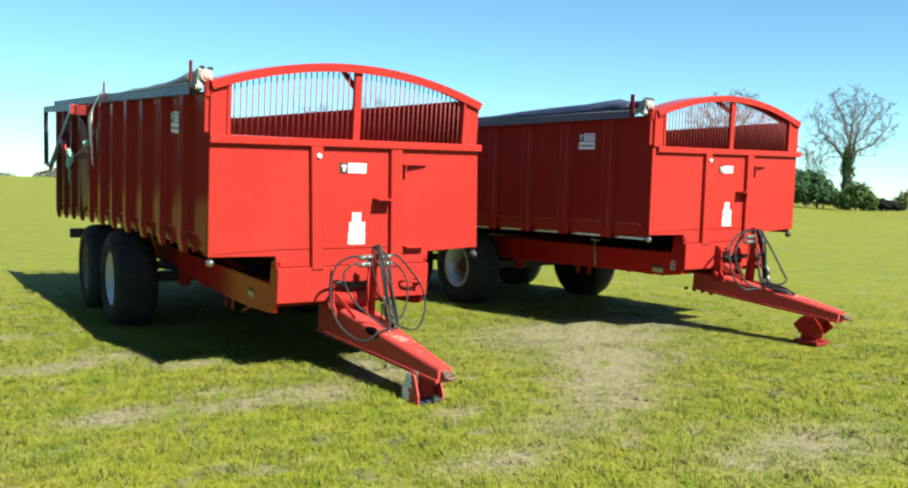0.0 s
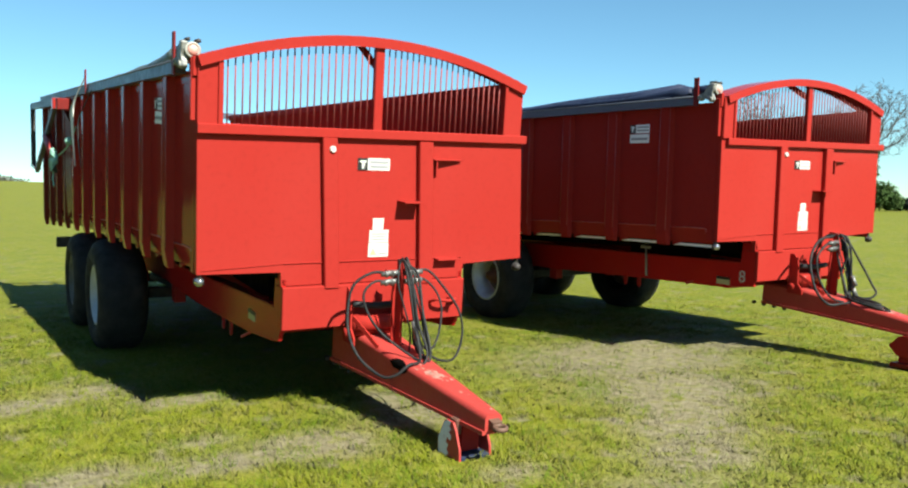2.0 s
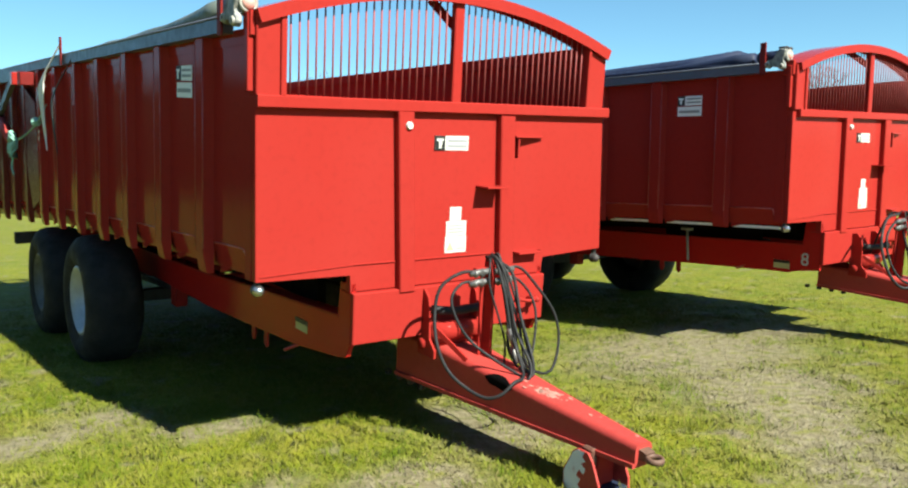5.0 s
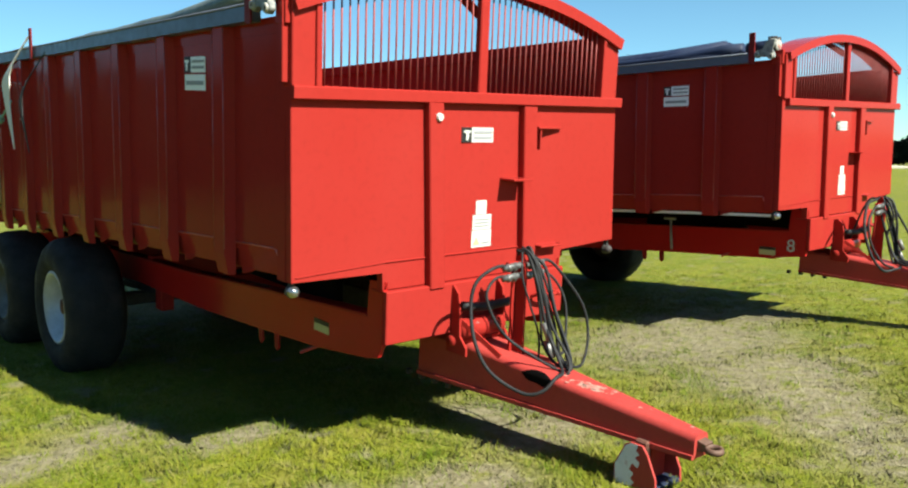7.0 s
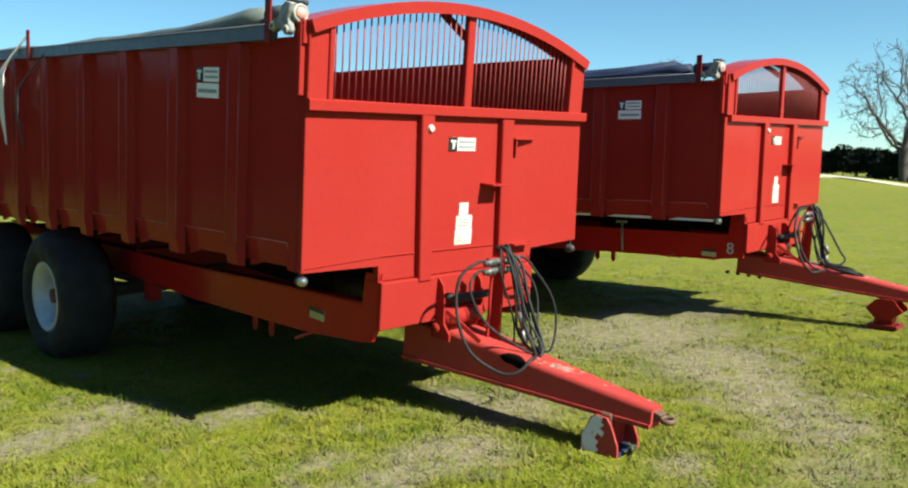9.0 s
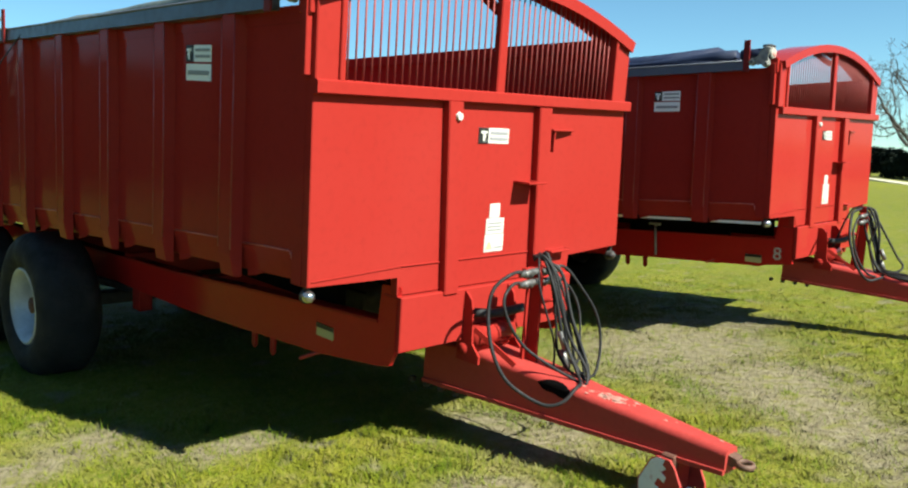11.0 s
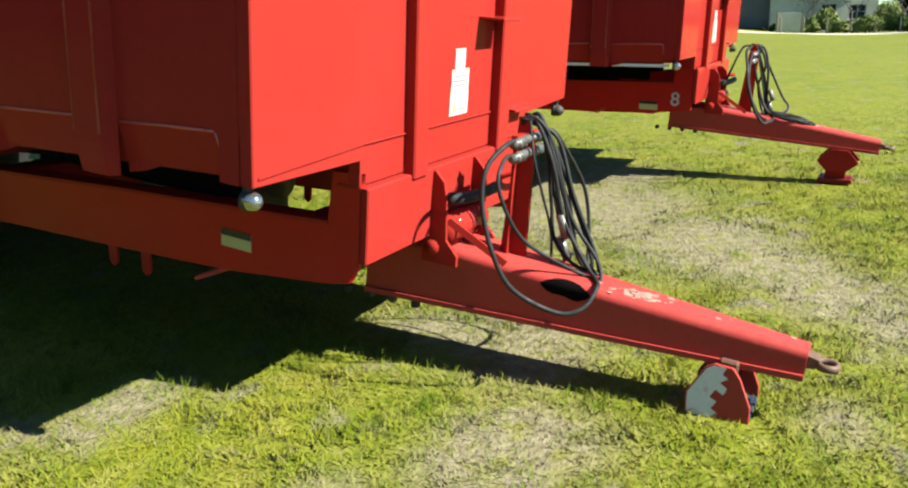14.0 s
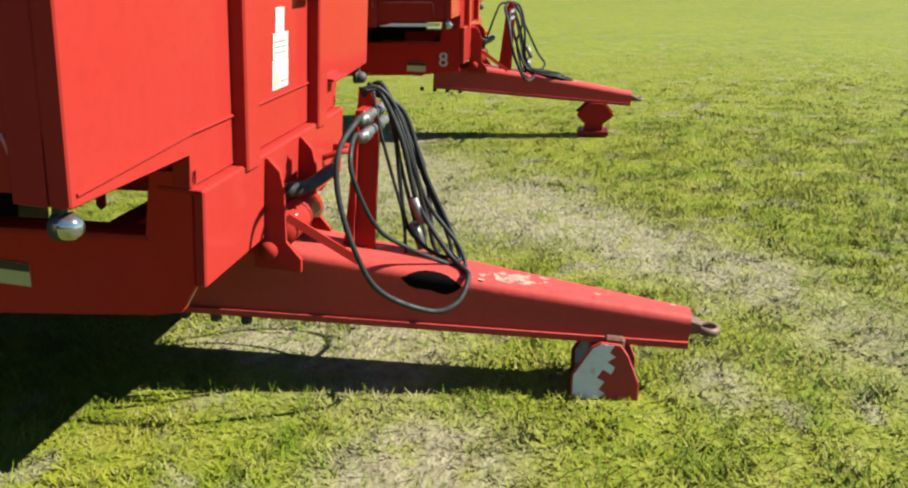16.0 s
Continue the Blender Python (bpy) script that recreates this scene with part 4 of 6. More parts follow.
        lo = [b.verts.new((px, py, top_z(py) + 0.0003)) for px, py in ring]
        hi = [b.verts.new((v.co.x, v.co.y, v.co.z + 0.0005)) for v in lo]
        b.faces.new(hi)
        for a in range(14):
            b.faces.new((lo[a], lo[(a + 1) % 14], hi[(a + 1) % 14], hi[a]))
        part("scuff", b, SCUFF, dbar, "pale patch of flaked paint")
    # bracket cheeks at the front plate
    for x in (-0.235, 0.10):
        pr = [(0.0, 0.87), (-0.045, 0.875), (-0.085, 0.835), (-0.10, 0.77), (-0.105, 0.60), (-0.16, 0.545), (-0.16, 0.50), (0.0, 0.50)]
        part("cheek", prism(B(), pr, "x", x, x + 0.016, 0.002), RED, dbar)
    b = B()
    bar(b, (-0.215, -0.105, 0.68), (-0.14, -0.33, 0.53), 0.012, 0.028)
    part("stay", b, RED, dbar)
    part("pivot_pin", rod(B(), (-0.25, -0.05, 0.565), (0.14, -0.05, 0.565), 0.032, 14), RED, dbar, "", True)
    part("spool", rod(B(), (-0.21, -0.075, 0.63), (0.09, -0.075, 0.63), 0.06, 16), RED, dbar, "", True)
    part("damper", tube(B(), spline([(-0.22, -0.10, 0.77), (-0.08, -0.13, 0.755), (0.10, -0.16, 0.77)], 5), 0.024, 10), RUBBER, dbar, "black rubber hose", True)
    # hose stand
    pr = [(-0.235, 0.51), (-0.35, 0.50), (-0.345, 0.98), (-0.31, 1.085), (-0.27, 1.085), (-0.265, 0.98)]
    st = part("hose_stand", prism(B(), pr, "x", 0.005, 0.022, 0.002), RED, dbar, "upright red hose stand")
    part("stand_flange", prism(B(), [(-0.02, 0.50), (0.05, 0.50), (0.05, 1.0), (-0.02, 1.0)], "y", -0.278, -0.266), RED, st)
    part("stand_arm", box(B(), -0.09, 0.12, -0.315, -0.285, 1.0, 1.03, 0.003), RED, st)
    for x in (-0.10, -0.06, 0.06, 0.11):
        for z in (1.0, 0.945):
            c = part("coupling", rod(B(), (x - 0.03, -0.31, z), (x + 0.05, -0.33, z + 0.015), 0.017, 10), DULL, st, "dull zinc hose coupling", True)
            part("coupling_collar", rod(B(), (x - 0.005, -0.316, z), (x + 0.012, -0.319, z + 0.004), 0.022, 10), DULL, c, "", True)
    return dbar


def hose_bundle(root, seed, low):
    """Six hydraulic hoses looped over the stand and hanging to the drawbar."""
    rng = random.Random(seed)
    runs = [
        [(-0.06, -0.31, 1.0), (-0.18, -0.31, 1.01), (-0.31, -0.30, 0.95), (-0.35, -0.31, 0.82), (-0.36, -0.37, 0.655), (-0.33, -0.46, 0.50), (-0.25, -0.60, 0.435), (-0.18, -0.67, 0.45), (-0.11, -0.70, 0.505), (-0.03, -0.67, 0.515), (0.03, -0.60, 0.555), (0.035, -0.50, 0.70), (0.03, -0.43, 0.92), (0.015, -0.34, 1.08), (0.0, -0.28, 1.06)],
        [(-0.05, -0.31, 0.945), (-0.16, -0.31, 0.95), (-0.25, -0.32, 0.88), (-0.24, -0.36, 0.75), (-0.16, -0.42, 0.64), (-0.08, -0.51, 0.56), (-0.01, -0.61, 0.515), (0.01, -0.68, 0.505), (0.04, -0.63, 0.56), (0.05, -0.52, 0.72), (0.04, -0.42, 0.97), (0.02, -0.34, 1.09), (0.01, -0.28, 1.08)],
        [(0.04, -0.28, 1.08), (0.03, -0.35, 1.09), (0.04, -0.42, 0.97), (0.04, -0.47, 0.80), (0.03, -0.53, 0.62), (0.04, -0.64, 0.51), (0.07, -0.62, 0.57), (0.09, -0.50, 0.80), (0.08, -0.40, 1.0), (0.05, -0.31, 1.07)],
        [(0.02, -0.27, 1.07), (0.02, -0.33, 1.09), (0.03, -0.39, 0.95), (0.05, -0.41, 0.76), (0.05, -0.46, 0.60), (0.05, -0.56, 0.53), (0.07, -0.62, 0.54), (0.075, -0.50, 0.78), (0.06, -0.40, 1.0), (0.05, -0.30, 1.1)],
        [(0.10, -0.31, 1.0), (0.18, -0.33, 1.02), (0.29, -0.38, 0.93), (0.38, -0.43, 0.76), (0.41, -0.46, 0.60), (0.34, -0.50, 0.47), (0.20, -0.54, 0.47), (0.10, -0.55, 0.54), (0.07, -0.48, 0.75), (0.04, -0.37, 1.04), (0.02, -0.30, 1.10)],
        [(0.10, -0.31, 0.945), (0.17, -0.32, 0.97), (0.25, -0.36, 0.88), (0.28, -0.40, 0.78), (0.24, -0.45, 0.62), (0.16, -0.50, 0.54), (0.09, -0.50, 0.57), (0.06, -0.42, 0.80), (0.03, -0.35, 1.06), (0.0, -0.28, 1.08)],
    ]
    if low:
        runs = [
            [(-0.02, -0.28, 1.06), (-0.20, -0.28, 1.03), (-0.39, -0.31, 0.93), (-0.44, -0.36, 0.78), (-0.42, -0.43, 0.61), (-0.34, -0.50, 0.50), (-0.20, -0.54, 0.485), (-0.06, -0.53, 0.50), (0.0, -0.45, 0.60), (0.02, -0.35, 0.85), (0.03, -0.29, 1.06)],
            [(-0.03, -0.30, 1.0), (-0.16, -0.31, 0.99), (-0.30, -0.34, 0.88), (-0.32, -0.38, 0.70), (-0.24, -0.44, 0.55), (-0.10, -0.49, 0.49), (0.02, -0.48, 0.51), (0.05, -0.42, 0.75), (0.05, -0.33, 1.0), (0.04, -0.28, 1.08)],
            [(0.04, -0.27, 1.08), (0.05, -0.36, 1.05), (0.06, -0.43, 0.90), (0.06, -0.44, 0.72), (0.05, -0.47, 0.54), (0.04, -0.52, 0.485), (0.06, -0.50, 0.52), (0.08, -0.43, 0.75), (0.08, -0.36, 0.98), (0.05, -0.29, 1.08)],
            [(0.02, -0.28, 1.07), (0.03, -0.34, 1.07), (0.04, -0.40, 0.92), (0.03, -0.38, 0.74), (0.02, -0.42, 0.55), (-0.02, -0.48, 0.49), (0.03, -0.47, 0.52), (0.06, -0.40, 0.80), (0.06, -0.33, 1.02)],
            [(0.05, -0.29, 1.08), (0.10, -0.38, 1.0), (0.16, -0.46, 0.82), (0.21, -0.57, 0.66), (0.18, -0.64, 0.57), (0.10, -0.60, 0.53), (0.05, -0.50, 0.55), (0.05, -0.42, 0.70)],
            [(0.0, -0.30, 1.07), (-0.03, -0.22, 1.06), (-0.06, -0.17, 0.97), (-0.08, -0.15, 0.84), (-0.07, -0.11, 0.72), (-0.04, -0.05, 0.64)],
            [(0.03, -0.45, 0.53), (-0.06, -0.60, 0.505), (-0.08, -0.80, 0.48), (-0.02, -0.88, 0.485), (0.04, -0.75, 0.495), (0.03, -0.5, 0.52)],
            [(0.02, -0.47, 0.53), (-0.09, -0.58, 0.515), (-0.10, -0.72, 0.50), (-0.03, -0.82, 0.49), (0.03, -0.70, 0.515), (0.04, -0.55, 0.53)],
            [(0.03, -0.46, 0.55), (-0.04, -0.55, 0.53), (-0.05, -0.70, 0.515), (0.0, -0.78, 0.51), (0.05, -0.66, 0.52), (0.04, -0.5, 0.54)]]
    for k, run in enumerate(runs):
        pts = [(x + rng.uniform(-0.012, 0.012), y + rng.uniform(-0.012, 0.012), z + (rng.uniform(-0.01, 0.01) if 0 < i < len(run) - 1 else 0)) for i, (x, y, z) in enumerate(run)]
        part("hydraulic_hose", tube(B(), spline(pts, 6), (0.0094, 0.0080, 0.0088, 0.0076, 0.0080, 0.0072, 0.0080, 0.0080, 0.0080)[k] * (1.25 if low else 1.0), 8), RUBBER, root, "coiled black rubber hydraulic hose", True)
    for z0, x in ((0.72, 0.035), (0.62, 0.06)):
        part("hose_coupling", rod(B(), (x, -0.47, z0), (x + 0.01, -0.51, z0 - 0.09), 0.019, 10), DULL, root, "dull zinc hose coupling", True)
    part("cable", tube(B(), spline([(0.0, -0.32, 1.08), (-0.03, -0.36, 0.95), (0.0, -0.40, 0.8), (0.03, -0.44, 0.65), (0.02, -0.46, 0.52)], 6), 0.006, 6), RUBBER, root, "", True)


def foot(root, kind, at):
    """The parking skid under the drawbar."""
    if kind == "plates":
        f = None
        pr = [(-1.095, 0.085), (-1.085, 0.20), (-1.14, 0.315), (-1.17, 0.335), (-1.235, 0.335), (-1.265, 0.30), (-1.315, 0.20), (-1.325, 0.10)]
        flake = [(-1.20, 0.096), (-1.186, 0.125), (-1.206, 0.148), (-1.183, 0.160), (-1.199, 0.192), (-1.172, 0.203), (-1.188, 0.238), (-1.218, 0.224), (-1.228, 0.252), (-1.199, 0.268),
                 (-1.224, 0.290), (-1.203, 0.303), (-1.214, 0.330), (-1.172, 0.330), (-1.145, 0.311), (-1.092, 0.20), (-1.101, 0.091)]
        for x, out in ((-0.115, -0.0012), (0.085, 0.014)):
            p = part("skid_plate", prism(B(), pr, "x", x, x + 0.014, 0.002), RED_WORN, root, "red skid plate with flaked white paint")
            part("old_paint", prism(B(), flake, "x", x + out, x + out + 0.0012), WORN_WHITE, p, "flaking remnant of white paint")
        part("inner_flake", prism(B(), [(y * 0.96 - 0.05, z) for y, z in flake], "x", 0.0838, 0.085), WORN_WHITE, root, "flaking white paint inside the skid")
        part("skid_pad", prism(B(), [(-1.10, 0.095), (-1.32, 0.115), (-1.32, 0.16), (-1.10, 0.15)], "x", -0.10, 0.085, 0.003), NAVY, root)
        part("skid_tube", box(B(), -0.06, 0.06, -1.25, -1.14, 0.16, 0.345, 0.005), RED, root)
        part("skid_knob", box(B(), -0.10, -0.06, -1.25, -1.18, 0.26, 0.352, 0.008), RUST, root)
    else:
        pr = [(-1.10, 0.125), (-1.025, 0.20), (-1.095, 0.285), (-1.13, 0.305), (-1.25, 0.31), (-1.345, 0.215), (-1.25, 0.125)]
        pr = [(y + at, z) for y, z in pr]
        for x in (-0.10, 0.09):
            part("skid_plate", prism(B(), pr, "x", x, x + 0.012, 0.002), RED, root, "red skid plate")
        part("skid_base", prism(B(), [(-1.05 + at, 0.02), (-1.32 + at, 0.04), (-1.31 + at, 0.075), (-1.06 + at, 0.06)], "x", -0.11, 0.10, 0.003), STAKE, root, "dull dark red skid base")
        part("skid_tube", prism(B(), [(-1.10 + at, 0.06), (-1.26 + at, 0.07), (-1.25 + at, 0.315), (-1.12 + at, 0.315)], "x", -0.07, 0.07, 0.003), RED, root)


def cover(root, material, navy):
    """The rolled sheet on the top of the side, its end castings and stakes."""
    n, rings = 40, []
    rng = random.Random(3)
    for k in range(n + 1):
        y = 0.36 + (LENGTH - 0.5) * k / n
        r = 0.058 * (1 + 0.10 * math.sin(5.1 * y) + 0.05 * math.sin(13 * y + 1)) * (0.75 if y > 5.5 else 1) - 0.004 * y
        c = Vector((-(half_at(y) - 0.01), y, top_at(y) + 0.100 + 0.008 * math.sin(3.3 * y)))
        if not navy:
            low = min(1.0, max(0.0, (y - 0.6) / 1.5))
            c.z -= 0.040 * low
            r *= 1 - 0.25 * low
        if navy:
            c.z -= 0.012 * y
            r *= 1 - 0.07 * y
        rings.append([c + Vector((math.cos(a) * r * 1.15, 0, math.sin(a) * r * (0.95 + 0.12 * math.sin(3 * a + y * 4)))) for a in [2 * math.pi * j / 14 for j in range(14)]])
    part("rolled_sheet", loft(B(), rings), material, root, "rolled tarpaulin load cover", True)
    if navy:
        b = B()
        rings = []
        for k in range(13):
            y = 0.55 + (LENGTH - 1.0) * k / 12
            h, t = half_at(y), top_at(y)
            up = max(0.085, 0.215 - 0.030 * y) + 0.006 * math.sin(4 * y)
            rings.append([(-h - 0.07, y, t + 0.07), (-h + 0.05, y, t + up), (-h + 0.22, y, t + up - 0.02), (-h + 0.22, y, t + up - 0.045), (-h + 0.05, y, t + 0.04)])
        part("folded_sheet", loft(b, rings), NAVY, root, "dark navy tarpaulin folded along the top", True)
    # end casting
    b = B()
    tube(b, [(-1.235, 0.30, 2.30), (-1.235, 0.06, 2.31)], [0.054, 0.048], 14)
    part("roll_end", b, material, root, "", True)
    part("corner_plate", box(B(), -1.245, -1.212, 0.0, 0.09, 2.16, 2.275, 0.004), RED, root)
    part("roll_cap", lathe(B(), [(0.046, 0.0), (0.047, -0.012), (0.036, -0.018), (0.033, -0.008), (0.0001, -0.008)], (-1.235, 0.055, 2.31), "y", 18), CREAM, root, "", True)
    part("roll_plug", lathe(B(), [(0.031, 0), (0.028, -0.008), (0.0001, -0.008)], (-1.235, 0.040, 2.31), "y", 14), PINKCAP, root, "", True)
    lug = [(0.04, 2.355), (0.09, 2.366), (0.13, 2.335), (0.138, 2.285), (0.205, 2.276), (0.222, 2.246), (0.208, 2.218), (0.182, 2.214), (0.168, 2.238),
           (0.136, 2.241), (0.112, 2.228), (0.098, 2.202), (0.070, 2.197), (0.048, 2.218), (0.052, 2.244), (0.070, 2.275), (0.052, 2.312)]
    br = part("roll_bracket", prism(B(), lug, "x", -1.300, -1.262, 0.006), GREYCAST, root, "grey cast bracket with two lobes")
    for y, z in ((0.075, 2.225), (0.193, 2.244)):
        part("bracket_eye", lathe(B(), [(0.009, -0.008), (0.019, -0.010), (0.022, 0.0), (0.019, 0.010), (0.009, 0.010)], (-1.300, y, z), "x", 14), CREAM, br, "cream eyelet", True)
        part("bracket_bolt", rod(B(), (-1.303, y, z), (-1.270, y, z), 0.0085, 8), DARK, br, "", True)
    part("roll_bolt", rod(B(), (-1.20, 0.05, 2.365), (-1.20, 0.12, 2.365), 0.014, 8), DARK, root, "", True)
    part("roll_bolt", rod(B(), (-1.26, 0.05, 2.37), (-1.26, 0.12, 2.37), 0.012, 8), DARK, root, "", True)
    for y, z in ((0.21, 2.42), (3.55, 2.29)):
        part("stake", box(B(), -half_at(y) - 0.094, -half_at(y) - 0.082, y, y + 0.052, top_at(y) - 0.03, z, 0.002), STAKE, root, "flat-bar stake, red darkened for its shaded face")


def tailgate(root):
    """The raised-arm tailgate: grey frame of upright bars outside the rear, and its arms."""
    x = -half_at(6.5) - 0.13
    for sx in (-1, 1):
        k = sx * -x
        b = B()
        bar(b, (k, 5.12, 1.985), (k, 8.15, 1.90), 0.05, 0.085)
        part("gate_arm", b, GALV, root, "grey steel tailgate arm")
        b = B()
        bar(b, (k, 5.35, 1.95), (k, 7.6, 1.05), 0.045, 0.075)
        part("gate_brace", b, GALV, root)
        for y in (4.60, 5.02):
            part("hinge_block", box(B(), k - 0.06, k + 0.06, y, y + 0.13, 1.90, 2.02, 0.008), RED if y > 4.8 else STAKE, root, "bright red hinge block" if y > 4.8 else "dull red hinge block")
        b = B()
        bar(b, (k, 8.12, 1.92), (k, 8.10, 1.08), 0.06, 0.06, (0, 1, 0))
        part("gate_upright", b, DARK, root)
        part("gate_latch", box(B(), k - 0.04, k + 0.04, 7.5, 8.12, 1.06, 1.10, 0.004), RED, root)
        part("gate_ram", rod(B(), (k, 6.30, 1.56), (k, 5.62, 1.36), 0.05, 12), RED_WORN, root, "faded red hydraulic ram", True)
        part("ram_rod", rod(B(), (k, 5.62, 1.36), (k, 5.40, 1.29), 0.024, 10), STEEL, root, "", True)
    y0 = LENGTH
    h = half_at(y0)
    for k in range(9):
        px = -h + 2 * h * k / 8
        part("gate_bar", box(B(), px - 0.03, px + 0.03, y0 + 0.02, y0 + 0.09, floor_at(y0) + 0.05, 1.95, 0.004), DARK, root)
    part("gate_sheet", box(B(), -h, h, y0, y0 + 0.02, floor_at(y0) + 0.05, 1.55, 0.003), RED, root, "red tailgate sheet")
    part("gate_head", box(B(), -h - 0.1, h + 0.1, y0 + 0.02, y0 + 0.12, 1.88, 1.97, 0.006), GALV, root)
    # cheek plates at the rear side
    for sx in (-1, 1):
        pr = [(4.75, 0.85), (4.85, 1.75), (5.35, 1.88), (5.5, 1.6), (5.3, 1.0), (5.1, 0.72)]
        part("gate_cheek", prism(B(), pr, "x", *sorted((sx * (half_at(5.2) + 0.03), sx * (half_at(5.2) + 0.05))), 0.003), REAR_SHADE, root)


def loose_bits(root):
    """Twine, straps and a hook on the side."""
    x = -half_at(5.3) - 0.12
    rng = random.Random(8)
    b = B()
    for _ in range(7):
        ry, rz, dy, dz = rng.uniform(0.05, 0.11), rng.uniform(0.06, 0.12), rng.uniform(-0.03, 0.03), rng.uniform(-0.03, 0.03)
        ring = [(x - 0.04 + 0.03 * math.sin(3 * a + dy * 40), 5.42 + dy + ry * math.cos(a), 1.32 + dz + rz * math.sin(a)) for a in [2 * math.pi * k / 14 for k in range(15)]]
        tube(b, ring, 0.016, 5)
    part("twine_loop", b, ROPE, root, "tangled turquoise baler twine loop", True)
    part("twine_end", tube(B(), spline([(x - 0.03, 5.46, 1.22), (x - 0.04, 5.50, 1.10), (x - 0.03, 5.47, 1.02)], 5), 0.012, 5), ROPE, root, "", True)
    part("twine", tube(B(), spline([(x, 5.32, 1.38), (x + 0.02, 4.95, 1.46), (x + 0.03, 4.5, 1.58), (x + 0.04, 4.15, 1.74)], 6), 0.009, 6), ROPE, root, "", True)
    b = B()
    bmesh.ops.create_icosphere(b, subdivisions=2, radius=0.045)
    for v in b.verts:
        v.co = Vector((x + 0.02 + v.co.x, 4.50 + v.co.y * 1.2, 1.58 + v.co.z * 0.9)) + noise.noise_vector(v.co * 40) * 0.012
    part("twine_knot", b, ROPE, root)
    for y, z0, z1, w in ((4.02, 2.24, 1.36, 0.10), (3.62, 2.12, 1.36, 0.03)):
        xs = -half_at(y) - 0.13
        pts = spline([(xs + 0.06, y - 0.35, z0), (xs, y, z0 - 0.25), (xs - 0.01, y + 0.10, z0 - 0.42), (xs, y - 0.02, z1)], 6)
        b = B()
        rings = []
        for i, p in enumerate(pts):
            u = i / (len(pts) - 1)
            ww = w * (0.25 + 0.95 * max(0.0, (u - 0.25) / 0.35) if u < 0.6 else 1.2 * (1.02 - u) / 0.42)
            rings.append([p + Vector((0, -ww, 0)), p + Vector((0.008, -ww, 0)), p + Vector((0.008, ww, 0)), p + Vector((0, ww, 0))])
        part("strap", loft(b, rings), STRAP if w > 0.04 else DARK, root, "tan webbing strap hanging loose" if w > 0.04 else "dark strap end")


def under_gear(root, m, lean, axles):
    """Axles, springs, wheels and the rear light bar."""
    inv, x0 = m.inverted(), m.translation.x
    for y in axles:
        c = inv @ Vector((x0, y, 0.508))
        part("axle", box(B(), -0.95, 0.95, c.y - 0.05, c.y + 0.05, c.z - 0.05, c.z + 0.05, 0.005), DARK, root)
        for sx in (-1, 1):
            wheel(root, sx * 1.085, c.y, c.z - lean * sx * 1.085, sx, RIM if y == axles[0] else RIM_DARK)
            b = B()
            bar(b, (sx * 0.62, c.y - 0.55, c.z + 0.16), (sx * 0.62, c.y + 0.55, c.z + 0.06), 0.07, 0.05)
            part("spring", b, DARK, root)
            part("spring_hanger", box(B(), sx * 0.62 - 0.05, sx * 0.62 + 0.05, c.y - 0.63, c.y - 0.51, c.z + 0.02, c.z + 0.30, 0.004), RED, root)
    c = inv @ Vector((x0, 6.1, 0.90))
    part("light_bar", box(B(), -1.33, 1.33, c.y, c.y + 0.10, c.z - 0.06, c.z + 0.06, 0.004), DARK, root, "dark rear light bar")
    for x in (-0.5, 0.5):
        part("light_bar_arm", box(B(), x - 0.03, x + 0.03, c.y - 0.4, c.y, c.z - 0.03, c.z + 0.03, 0), DARK, root)


